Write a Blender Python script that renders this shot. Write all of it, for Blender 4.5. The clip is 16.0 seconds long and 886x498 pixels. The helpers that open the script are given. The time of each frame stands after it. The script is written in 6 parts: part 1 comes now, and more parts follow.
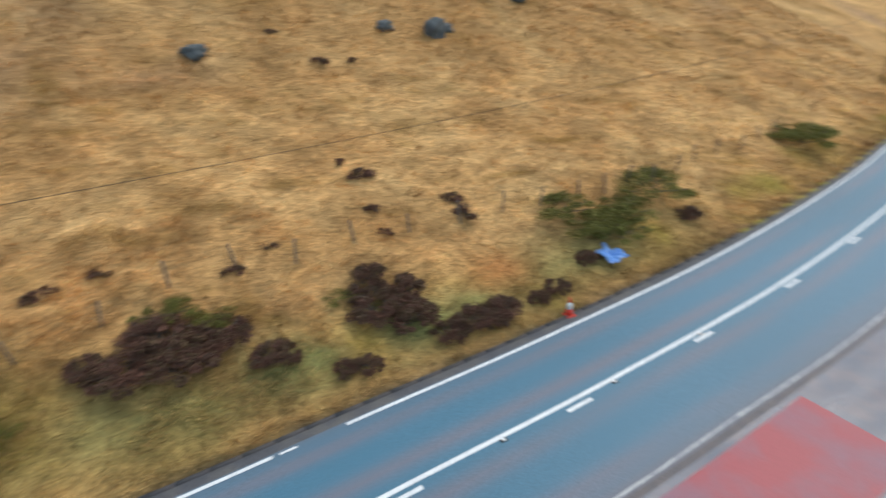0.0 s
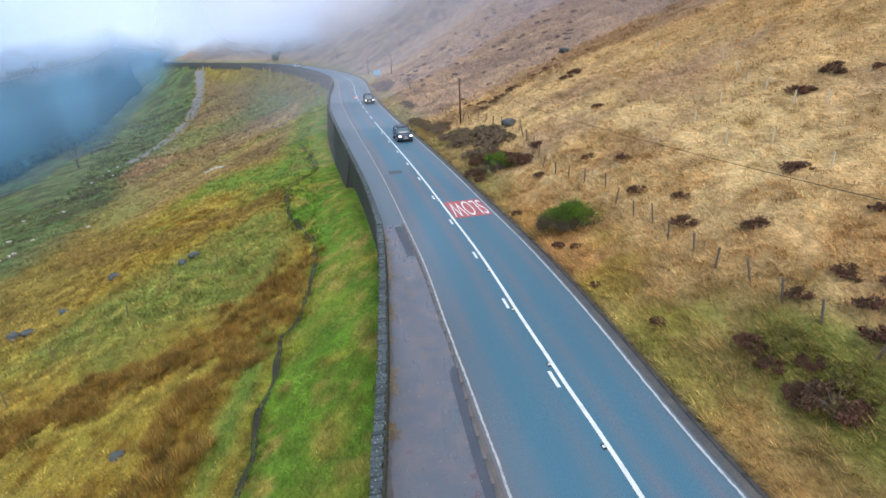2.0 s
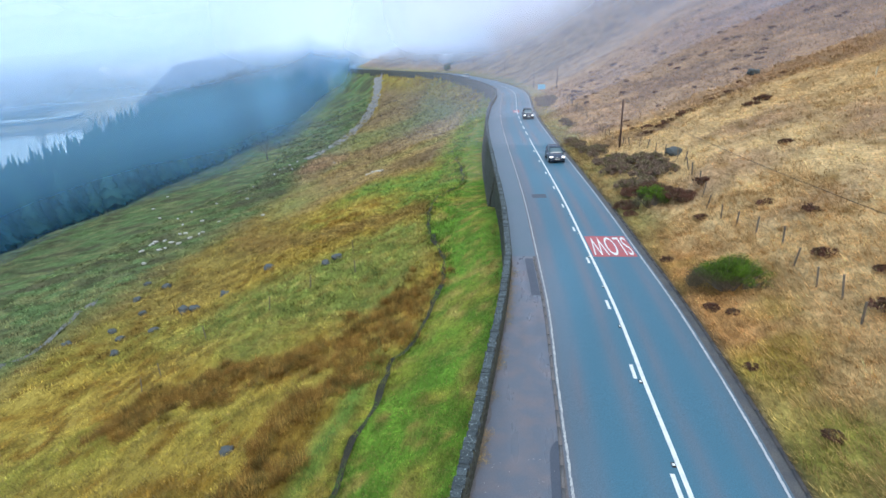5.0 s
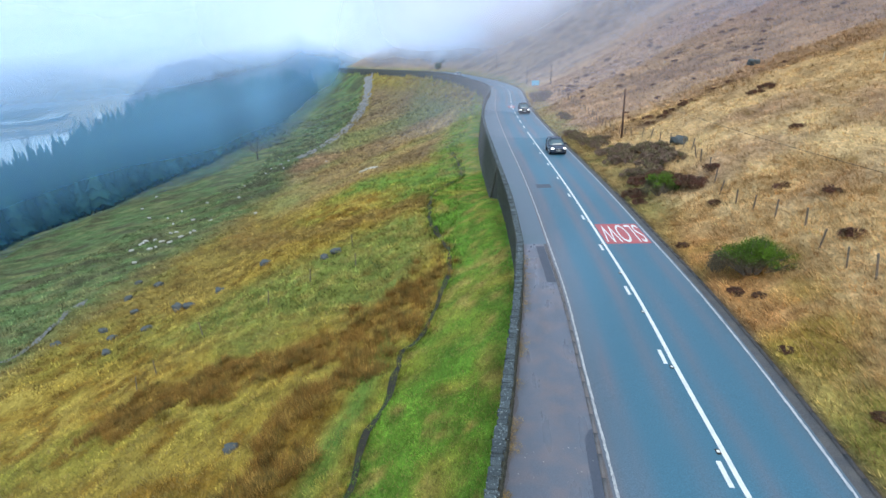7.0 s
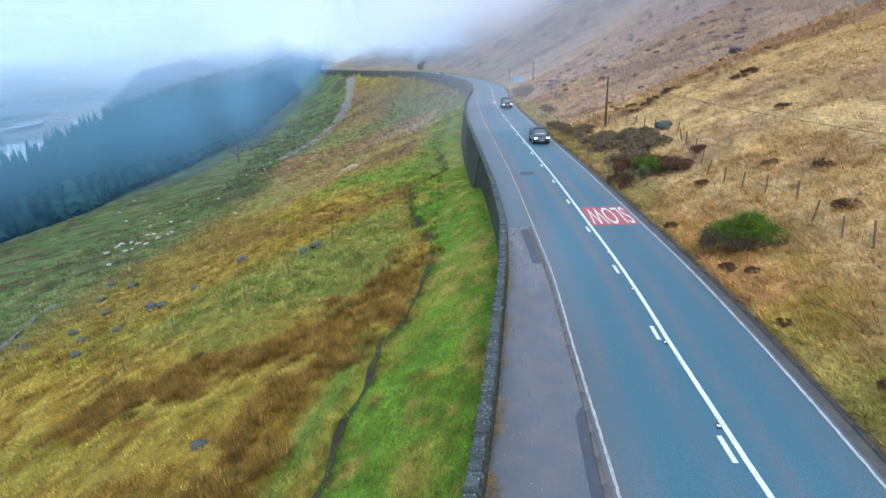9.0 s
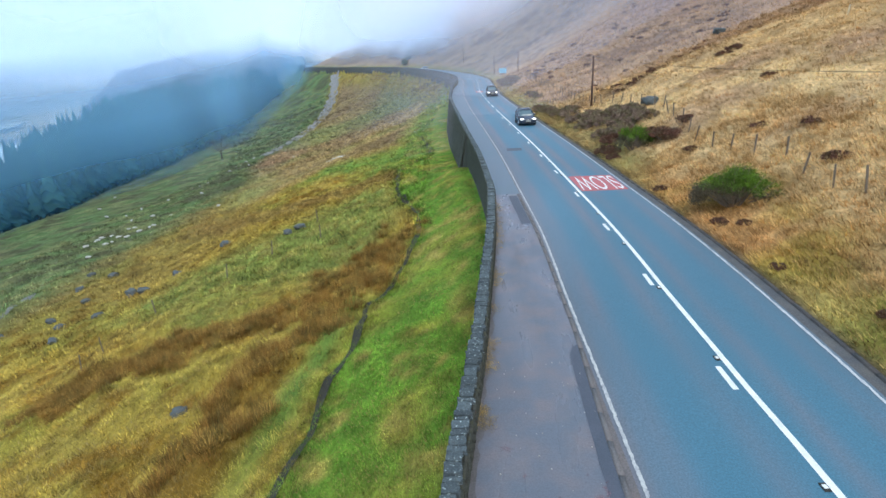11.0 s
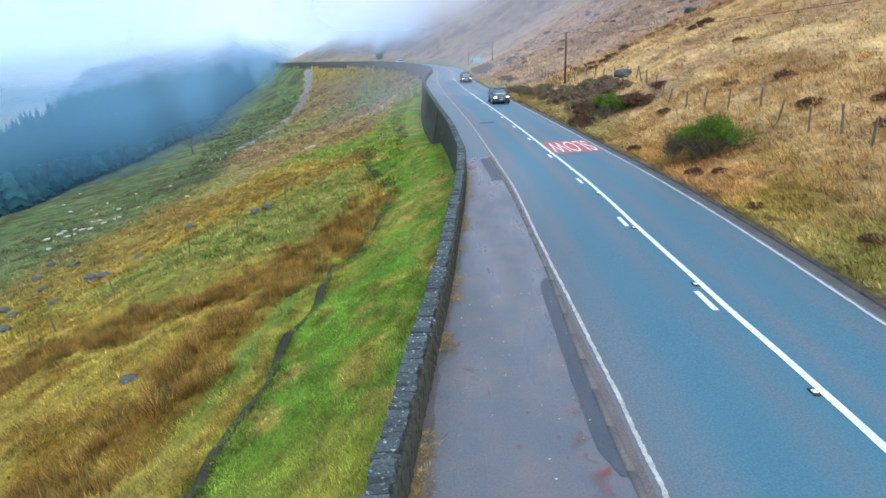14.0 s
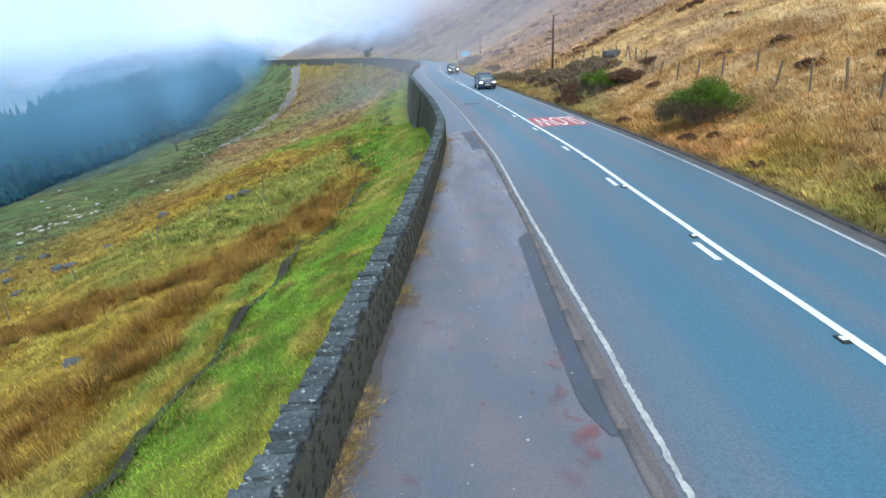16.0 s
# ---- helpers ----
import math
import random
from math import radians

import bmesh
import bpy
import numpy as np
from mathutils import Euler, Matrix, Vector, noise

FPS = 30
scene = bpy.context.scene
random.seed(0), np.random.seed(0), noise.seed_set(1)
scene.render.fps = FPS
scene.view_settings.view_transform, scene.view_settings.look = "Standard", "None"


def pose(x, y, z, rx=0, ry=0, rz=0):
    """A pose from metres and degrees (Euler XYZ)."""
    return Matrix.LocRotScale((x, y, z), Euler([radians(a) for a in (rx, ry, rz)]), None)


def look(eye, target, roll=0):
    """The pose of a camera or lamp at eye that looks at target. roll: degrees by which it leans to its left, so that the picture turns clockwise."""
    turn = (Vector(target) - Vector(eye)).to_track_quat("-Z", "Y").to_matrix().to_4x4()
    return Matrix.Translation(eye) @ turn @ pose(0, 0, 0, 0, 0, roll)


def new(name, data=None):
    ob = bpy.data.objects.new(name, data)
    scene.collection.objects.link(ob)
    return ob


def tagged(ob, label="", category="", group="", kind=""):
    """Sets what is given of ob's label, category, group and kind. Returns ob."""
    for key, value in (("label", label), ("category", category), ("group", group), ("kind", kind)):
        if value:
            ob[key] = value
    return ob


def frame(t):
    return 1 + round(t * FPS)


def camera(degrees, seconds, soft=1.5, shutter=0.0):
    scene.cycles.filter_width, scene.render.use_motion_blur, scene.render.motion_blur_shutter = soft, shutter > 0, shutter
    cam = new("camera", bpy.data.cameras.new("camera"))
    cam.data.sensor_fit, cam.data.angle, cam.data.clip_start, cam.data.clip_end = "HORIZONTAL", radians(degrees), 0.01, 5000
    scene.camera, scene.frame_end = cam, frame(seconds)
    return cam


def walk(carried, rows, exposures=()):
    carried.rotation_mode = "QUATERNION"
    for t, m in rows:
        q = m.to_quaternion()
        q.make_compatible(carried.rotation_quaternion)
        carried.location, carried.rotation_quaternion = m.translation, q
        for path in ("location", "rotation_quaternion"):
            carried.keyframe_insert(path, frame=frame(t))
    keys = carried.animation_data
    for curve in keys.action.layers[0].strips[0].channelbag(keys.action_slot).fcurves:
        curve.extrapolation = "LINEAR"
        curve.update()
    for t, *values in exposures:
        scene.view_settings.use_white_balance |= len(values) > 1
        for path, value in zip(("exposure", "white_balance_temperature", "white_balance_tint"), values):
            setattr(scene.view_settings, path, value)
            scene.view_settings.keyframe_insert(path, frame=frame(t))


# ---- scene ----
cam = camera(77.9, 16.0, shutter=0.25)
PATH = [
    (0, (-5.075, -6.999, 12.182), (-3.418, -7.659, 11.276), -2.5),
    (0.3, (-4.901, -7.461, 12.498), (-3.125, -7.413, 11.58), -3.4),
    (0.5, (-4.828, -7.59, 12.509), (-3.12, -7.075, 11.605), -3.4),
    (0.7, (-4.689, -7.77, 12.4), (-3.142, -6.856, 11.523), -3.9),
    (1, (-4.292, -8.029, 12.187), (-3.094, -6.659, 11.358), -4.2),
    (1.5, (-3.487, -7.809, 12.074), (-3.003, -6.033, 11.291), -3.3),
    (2, (-2.678, -7.086, 11.974), (-2.43, -5.254, 11.211), -2.8),
    (2.5, (-2.001, -5.827, 12.074), (-1.781, -3.99, 11.315), -2.6),
    (3, (-1.563, -4.539, 12.392), (-1.604, -2.684, 11.646), -2.0),
    (3.5, (-1.275, -4.043, 12.573), (-1.541, -2.202, 11.839), -1.3),
    (6, (-1.759, -5.102, 11.922), (-2.045, -3.252, 11.22), -2.1),
    (6.5, (-2.135, -4.718, 11.6), (-2.404, -2.867, 10.892), -2.2),
    (7, (-2.591, -4.074, 11.295), (-2.844, -2.22, 10.588), -2.1),
    (7.5, (-2.813, -3.685, 10.993), (-3.05, -1.828, 10.288), -2.1),
    (8, (-2.822, -3.4, 10.607), (-3.05, -1.541, 9.906), -2.4),
    (8.5, (-2.673, -3.259, 10.202), (-2.886, -1.398, 9.503), -2.5),
    (9, (-2.468, -3.211, 9.857), (-2.671, -1.348, 9.159), -2.6),
    (11.5, (-2.568, -3.275, 7.472), (-2.71, -1.406, 6.772), -2.9),
    (12, (-2.438, -3.244, 7.073), (-2.565, -1.376, 6.372), -2.9),
    (12.5, (-2.418, -3.276, 6.706), (-2.531, -1.406, 6.007), -2.9),
    (13, (-2.384, -3.22, 6.408), (-2.489, -1.35, 5.705), -3.0),
    (13.5, (-2.376, -3.11, 6.121), (-2.467, -1.24, 5.417), -3.0),
    (14, (-2.231, -2.881, 5.826), (-2.311, -1.011, 5.121), -3.0),
    (14.5, (-2.206, -2.637, 5.415), (-2.277, -0.767, 4.711), -3.0),
    (15, (-2.207, -2.279, 5.014), (-2.267, -0.408, 4.309), -3.1),
    (15.5, (-1.92, -1.94, 4.624), (-1.968, -0.069, 3.918), -3.0),
    (16, (-1.78, -1.701, 4.156), (-1.826, 0.17, 3.453), -2.9),
]
walk(cam, [(t, look(eye, target, roll)) for t, eye, target, roll in PATH],
     exposures=[(0, -0.08, 6500, 14), (0.5, 0.07, 7250, 14), (1.5, -0.10, 6600, 16), (2, 0.04, 6420, 15), (3.5, 0.10, 6000, 12), (9, 0.09, 6020, 10), (14.5, 0.23, 6050, 10), (16, 0.23, 6200, 10)])

# ---- world, sun and sky ----
SUN_ELEVATION, SUN_ROTATION = radians(38), radians(200)
world = bpy.data.worlds.new("overcast_sky")
scene.world = world
world.use_nodes = True
wn, wl = world.node_tree.nodes, world.node_tree.links
wn.clear()
sky = wn.new("ShaderNodeTexSky")
sky.sky_type, sky.sun_disc = "NISHITA", False
sky.sun_elevation, sky.sun_rotation = SUN_ELEVATION, SUN_ROTATION
sky.air_density, sky.dust_density, sky.ozone_density = 1.2, 3.0, 2.0
clear = wn.new("ShaderNodeBackground")
clear.inputs["Strength"].default_value = 0.08
cloud = wn.new("ShaderNodeBackground")
cloud.inputs["Color"].default_value = (0.64, 0.87, 1.0, 1)
cloud.inputs["Strength"].default_value = 1.10
both = wn.new("ShaderNodeMixShader")
both.inputs[0].default_value = 0.82
wout = wn.new("ShaderNodeOutputWorld")
wl.new(sky.outputs[0], clear.inputs["Color"])
wl.new(clear.outputs[0], both.inputs[1])
wl.new(cloud.outputs[0], both.inputs[2])
wl.new(both.outputs[0], wout.inputs["Surface"])
sun = new("sun", bpy.data.lights.new("sun", "SUN"))
sun.data.energy, sun.data.angle, sun.data.color = 2.0, radians(30), (1.0, 0.90, 0.78)
sun.matrix_world = look((0, 0, 80), (-20, 60, 0))

# ---- the plan: road line, heights ----


def value_noise(x, y, seed=0):
    """Smooth noise from 0 to 1, one cell a metre."""
    xi, yi = np.floor(x).astype(np.int64), np.floor(y).astype(np.int64)
    fx, fy = x - xi, y - yi
    fx, fy = fx * fx * (3 - 2 * fx), fy * fy * (3 - 2 * fy)

    def cell(a, b):
        h = (a * 374761393 + b * 668265263 + seed * 1442695041) & 0xFFFFFFFF
        h = ((h ^ (h >> 13)) * 1274126177) & 0xFFFFFFFF
        return ((h ^ (h >> 16)) & 0xFFFF) / 65535.0

    low = cell(xi, yi) * (1 - fx) + cell(xi + 1, yi) * fx
    high = cell(xi, yi + 1) * (1 - fx) + cell(xi + 1, yi + 1) * fx
    return low * (1 - fy) + high * fy


def fbm(x, y, seed=0, octaves=3):
    total, size, weight = 0.0, 1.0, 0.5
    for n in range(octaves):
        total = total + weight * value_noise(x * size, y * size, seed + n)
        size, weight = size * 2.03, weight * 0.5
    return total / (1 - 0.5**octaves)


def spline(points, step=1.0):
    """A smooth line through the points, with a point about every step metres."""
    p = [np.array(q, float) for q in points]
    p = [2 * p[0] - p[1], *p, 2 * p[-1] - p[-2]]
    out = []
    for a, b, c, d in zip(p, p[1:], p[2:], p[3:]):
        n = max(1, int(round(np.linalg.norm(c - b) / step)))
        for u in np.arange(n) / n:
            out.append(0.5 * (2 * b + (c - a) * u + (2 * a - 5 * b + 4 * c - d) * u * u + (3 * b - a - 3 * c + d) * u**3))
    out.append(p[-2])
    return np.array(out)


ROAD = spline([(80, -190), (43, -115), (20.5, -66), (13.6, -48), (10.4, -38), (7.6, -27), (5.8, -17), (4.8, -10), (3.8, -3), (3.3, 4), (3.32, 12),
               (3.15, 20), (2.65, 28.5), (1.95, 39.5), (1.0, 51), (-0.75, 71), (-2.2, 90), (-3.2, 108), (-3.6, 126), (-4.6, 145),
               (-7.6, 162), (-11.6, 177), (-17.5, 196), (-25.5, 216), (-35, 235), (-58, 262), (-82, 286), (-102, 320), (-114, 372)])
ROAD = np.concatenate([ROAD[:-1], spline([(-114, 372), (-124, 450), (-140, 700), (-160, 1100), (-170, 1800)], 40)])
ROAD_S = np.r_[0, np.cumsum(np.linalg.norm(np.diff(ROAD, axis=0), axis=1))]
ROAD_T = np.gradient(ROAD, ROAD_S, axis=0)
ROAD_T /= np.linalg.norm(ROAD_T, axis=1)[:, None]
ROAD_N = np.stack([ROAD_T[:, 1], -ROAD_T[:, 0]], 1)  # to the right of the line
RIGHT_LINE, RIGHT_EDGE, LEFT_LINE = 2.92, 3.40, -3.22
WALL_THICK, WALL_HIGH = 0.34, 0.92


def s_at(y):
    """The length along the road at which it passes a y of the plan."""
    return float(np.interp(y, ROAD[:, 1], ROAD_S))


def road_z(s):
    return np.interp(np.interp(s, ROAD_S, ROAD[:, 1]), [-40, 0, 15, 39, 100, 150, 250], [0.3, 0.1, 0, -0.3, -0.7, -0.8, -0.6])


def wall_off(s):
    """How far the inner face of the parapet wall stands from the middle of the road (to the left: below zero)."""
    return np.interp(np.interp(s, ROAD_S, ROAD[:, 1]), [-60, -20, 1.5, 2.6, 4, 6, 8.3, 13, 16, 23, 25.7, 30, 36, 41, 50, 70, 85, 96, 117, 130, 200],
                     [-8.5, -8, -6.68, -6.54, -6.37, -6.17, -6.0, -5.75, -5.55, -5.06, -4.87, -4.86, -4.92, -5.05, -5.22, -5.45, -5.55, -5.35, -5.0, -4.5, -4.4])


def batter(s):
    """How far the foot of the wall's outer face stands out from its top."""
    return np.interp(np.interp(s, ROAD_S, ROAD[:, 1]), [45.5, 46.5, 100, 140], [0.08, 0.72, 0.6, 0.15])


def centre_off(s):
    """Where the painted centre line lies."""
    return np.interp(np.interp(s, ROAD_S, ROAD[:, 1]), [-40, -8, -3, 4.5, 6.3, 8.2, 11.5, 14], [0.0, 0.0, 0.25, 0.38, 0.32, 0.2, 0.06, 0.0])


def left_off(s):
    """Where the worn edge line beside the lay-by lies."""
    return np.interp(np.interp(s, ROAD_S, ROAD[:, 1]), [-30, -23.5, -19, -6, 5, 8, 11, 14, 20], [-3.42, -3.33, -3.22, -3.22, -3.0, -3.1, -3.22, -3.27, LEFT_LINE])


def kerb_off(s):
    """Where the face of the flush kerb between the lay-by and the road lies."""
    return np.interp(np.interp(s, ROAD_S, ROAD[:, 1]), [-40, -20, 2, 10, 14, 27], [-3.72, -3.60, -3.40, -3.42, -3.48, -3.52])


def on_road(s, off, up=0.0):
    """A place s metres along the road and off metres to the right of its middle."""
    s = np.asarray(s, float)
    off = np.asarray(off, float)
    x = np.interp(s, ROAD_S, ROAD[:, 0]) + off * np.interp(s, ROAD_S, ROAD_N[:, 0])
    y = np.interp(s, ROAD_S, ROAD[:, 1]) + off * np.interp(s, ROAD_S, ROAD_N[:, 1])
    return np.stack(np.broadcast_arrays(x, y, road_z(s) + up), -1)


def road_coords(x, y):
    """For places of the plan: the length along the road and the signed distance from its middle (right: above zero)."""
    shape = np.shape(x)
    x, y = np.ravel(x).astype(float), np.ravel(y).astype(float)
    s, off = np.empty_like(x), np.empty_like(x)
    a, ab = ROAD[:-1], np.diff(ROAD, axis=0)
    ll = (ab**2).sum(1)
    for i in range(0, len(x), 4000):
        px, py = x[i : i + 4000, None] - a[:, 0], y[i : i + 4000, None] - a[:, 1]
        u = np.clip((px * ab[:, 0] + py * ab[:, 1]) / ll, 0, 1)
        dx, dy = px - u * ab[:, 0], py - u * ab[:, 1]
        d2 = dx * dx + dy * dy
        k = d2.argmin(1)
        r = np.arange(len(k))
        side = np.where(ab[k, 1] * px[r, k] - ab[k, 0] * py[r, k] >= 0, 1.0, -1.0)
        s[i : i + 4000] = ROAD_S[k] + u[r, k] * np.sqrt(ll[k])
        off[i : i + 4000] = side * np.sqrt(d2[r, k])
    return s.reshape(shape), off.reshape(shape)


WATER_Z = -75.0


def lake_mask(x, y):
    """1 over the reservoir's bed, 0 on land."""
    r, az = np.hypot(x + 3, y + 3), np.degrees(np.arctan2(x + 3, y + 3))
    near = np.clip((r - 430) / 60, 0, 1) * np.clip((815 + 1.5 * (az + 44) - r) / 12, 0, 1)
    return near * np.clip((-36.5 - az) / 2.5, 0, 1) * np.clip((az + 110) / 10, 0, 1)


def height(x, y, s=None, off=None, rough=True):
    x, y = np.asarray(x, float), np.asarray(y, float)
    if s is None:
        s, off = road_coords(x, y)
    zr, ry = road_z(s), np.interp(s, ROAD_S, ROAD[:, 1])
    # right of the road: verge, bank and hill
    e = off - RIGHT_EDGE
    bank = np.interp(e, [0, 0.5, 1.2, 3.8, 6.5, 10, 12, 20, 60, 160, 400, 900], [-0.05, 0.12, 0.3, 1.35, 2.8, 4.4, 5.2, 8.8, 27, 68, 120, 150])
    bank = bank * np.interp(ry, [-60, 30, 70, 130, 260], [1.0, 1.0, 0.85, 0.9, 0.9])
    bank = bank + np.clip(e - 8, 0, 300) * 0.38 * np.interp(ry, [60, 120, 190, 235, 290], [0, 0.25, 0.9, 0.7, 0.0])
    # left of the parapet wall: bank, slope, bowl and valley
    d = -(off - wall_off(s)) - WALL_THICK - batter(s) + 0.08
    foot = np.interp(ry, [-40, 20, 27, 34, 44, 48, 57, 70, 95, 130, 200], [1.0, 1.0, 1.2, 1.5, 1.8, 2.6, 3.3, 4.1, 4.4, 4.0, 2.5])
    slope = np.interp(d, [0, 4, 12, 17, 26, 33, 45, 70, 97, 130, 250, 420, 520], [-1.0, -2.9, -5.8, -7.0, -10.2, -12.6, -15.2, -19.4, -22.8, -32, -55, -71.5, -72])
    deeper = np.interp(ry, [40, 60, 86, 180, 300], [0, -0.5, -1.8, -4.0, -4.0]) * np.interp(d, [2, 12, 200, 400], [0, 1, 1, 0])
    low = zr + np.minimum(slope, -foot - 0.12 * np.maximum(d, 0)) + deeper
    r_, az_ = np.hypot(x, y), np.degrees(np.arctan2(x, y))
    hills = np.clip((r_ - 960) / 900, 0, 1) * np.clip((-6 - az_) / 12, 0, 1) * np.clip((az_ + 130) / 20, 0, 1)
    low = low + hills * (40 + 150 * fbm(x / 420, y / 420, 91, 2))
    low = low + 36 * np.exp(-(((r_ - 600) / 110) ** 2)) * np.clip((az_ + 38.5) / 5, 0, 1) * np.clip((-14 - az_) / 6, 0, 1)
    low = np.where(lake_mask(x, y) > 0, np.minimum(low, -72) - 8 * lake_mask(x, y), low)
    corridor = zr - 0.07
    outside = -(off - wall_off(s)) > 0.05
    z = np.where(e > 0, zr + bank, np.where(outside, low, corridor))
    if rough:
        far = np.clip((np.abs(off) - 6) / 8, 0, 1)
        lumps = np.clip(fbm(x / 1.5, y / 1.9, 77, 2) - 0.42, 0, 1) * np.where(e > 0, 0.5 * np.clip((e - 2) / 4, 0, 1), 0.95 * np.clip((d - 3.2) / 3, 0, 1))
        z = z + lumps * np.clip((160 - np.abs(off)) / 60, 0, 1)
        near = np.where(e > 0, np.clip(e / 2.0, 0, 1), np.where(d > 0, np.clip((d - 0.1) / 1.5, 0, 1), 0))
        z = z + near * (0.30 * (fbm(x / 2.2, y / 2.2, 3, 3) - 0.5)) + far * (1.4 * (fbm(x / 13, y / 13, 9, 3) - 0.5))
        away = np.clip((np.abs(off) - 60) / 200, 0, 1)
        z = z + away * np.where(e > 0, 14, 5) * (fbm(x / 90, y / 90, 21, 3) - 0.5) * np.where(low < -60, 0.3, 1)
    return z

# ---- materials ----


def material(name, colour=(0.5, 0.5, 0.5), rough=0.8, metal=0.0, grain=0.0, size=1.0, bump=0.0, stain=0.0, spec=0.5, attribute=False, random_tone=0.0, second=None, fleck=None):
    """A node material. grain: fine variation of tone; size: metres of the broad stains; second: the colour of the stains; attribute: the base colour is the mesh's own 'tone'."""
    m = bpy.data.materials.new(name)
    m.use_nodes = True
    n, l = m.node_tree.nodes, m.node_tree.links
    b = n["Principled BSDF"]
    b.inputs["Roughness"].default_value, b.inputs["Metallic"].default_value = rough, metal
    b.inputs["Specular IOR Level"].default_value = spec
    geo = n.new("ShaderNodeNewGeometry")
    if attribute:
        a = n.new("ShaderNodeAttribute")
        a.attribute_name = "tone"
        tone = a.outputs["Color"]
    else:
        rgb = n.new("ShaderNodeRGB")
        rgb.outputs[0].default_value = (*colour, 1)
        tone = rgb.outputs[0]

    def noise_node(scale, detail=4.0):
        t = n.new("ShaderNodeTexNoise")
        t.inputs["Scale"].default_value, t.inputs["Detail"].default_value = scale, detail
        l.new(geo.outputs["Position"], t.inputs["Vector"])
        return t

    def ramp(fac, low, high):
        r = n.new("ShaderNodeMapRange")
        r.inputs["From Min"].default_value, r.inputs["From Max"].default_value = low, high
        l.new(fac, r.inputs["Value"])
        return r.outputs[0]

    if stain > 0:
        mix = n.new("ShaderNodeMix")
        mix.data_type = "RGBA"
        amount = n.new("ShaderNodeMath")
        amount.operation, amount.inputs[1].default_value = "MULTIPLY", stain
        l.new(ramp(noise_node(1.0 / size, 5.0).outputs["Fac"], 0.42, 0.66), amount.inputs[0])
        l.new(amount.outputs[0], mix.inputs["Factor"])
        l.new(tone, mix.inputs["A"])
        mix.inputs["B"].default_value = (*(second or [c * 0.55 for c in colour]), 1)
        tone = mix.outputs["Result"]
    if fleck:
        mix = n.new("ShaderNodeMix")
        mix.data_type = "RGBA"
        l.new(ramp(noise_node(14.0, 3.0).outputs["Fac"], 0.60, 0.70), mix.inputs["Factor"])
        l.new(tone, mix.inputs["A"])
        mix.inputs["B"].default_value = (*fleck, 1)
        tone = mix.outputs["Result"]
    if grain > 0 or random_tone > 0:
        hsv = n.new("ShaderNodeHueSaturation")
        total = None
        if grain > 0:
            r = n.new("ShaderNodeMapRange")
            r.inputs["From Min"].default_value, r.inputs["From Max"].default_value = 0.3, 0.7
            r.inputs["To Min"].default_value, r.inputs["To Max"].default_value = 1 - grain, 1 + grain
            l.new(noise_node(28.0, 6.0).outputs["Fac"], r.inputs["Value"])
            total = r.outputs[0]
        if random_tone > 0:
            r = n.new("ShaderNodeMapRange")
            r.inputs["To Min"].default_value, r.inputs["To Max"].default_value = 1 - random_tone, 1 + random_tone
            if attribute:
                l.new(geo.outputs["Random Per Island"], r.inputs["Value"])
            else:
                info = n.new("ShaderNodeObjectInfo")
                l.new(info.outputs["Random"], r.inputs["Value"])
            if total is None:
                total = r.outputs[0]
            else:
                mul = n.new("ShaderNodeMath")
                mul.operation = "MULTIPLY"
                l.new(total, mul.inputs[0])
                l.new(r.outputs[0], mul.inputs[1])
                total = mul.outputs[0]
        l.new(total, hsv.inputs["Value"])
        l.new(tone, hsv.inputs["Color"])
        tone = hsv.outputs["Color"]
    l.new(tone, b.inputs["Base Color"])
    if bump > 0:
        bm_ = n.new("ShaderNodeBump")
        bm_.inputs["Strength"].default_value, bm_.inputs["Distance"].default_value = bump, 0.03
        l.new(noise_node(22.0, 8.0).outputs["Fac"], bm_.inputs["Height"])
        l.new(bm_.outputs[0], b.inputs["Normal"])
    return m




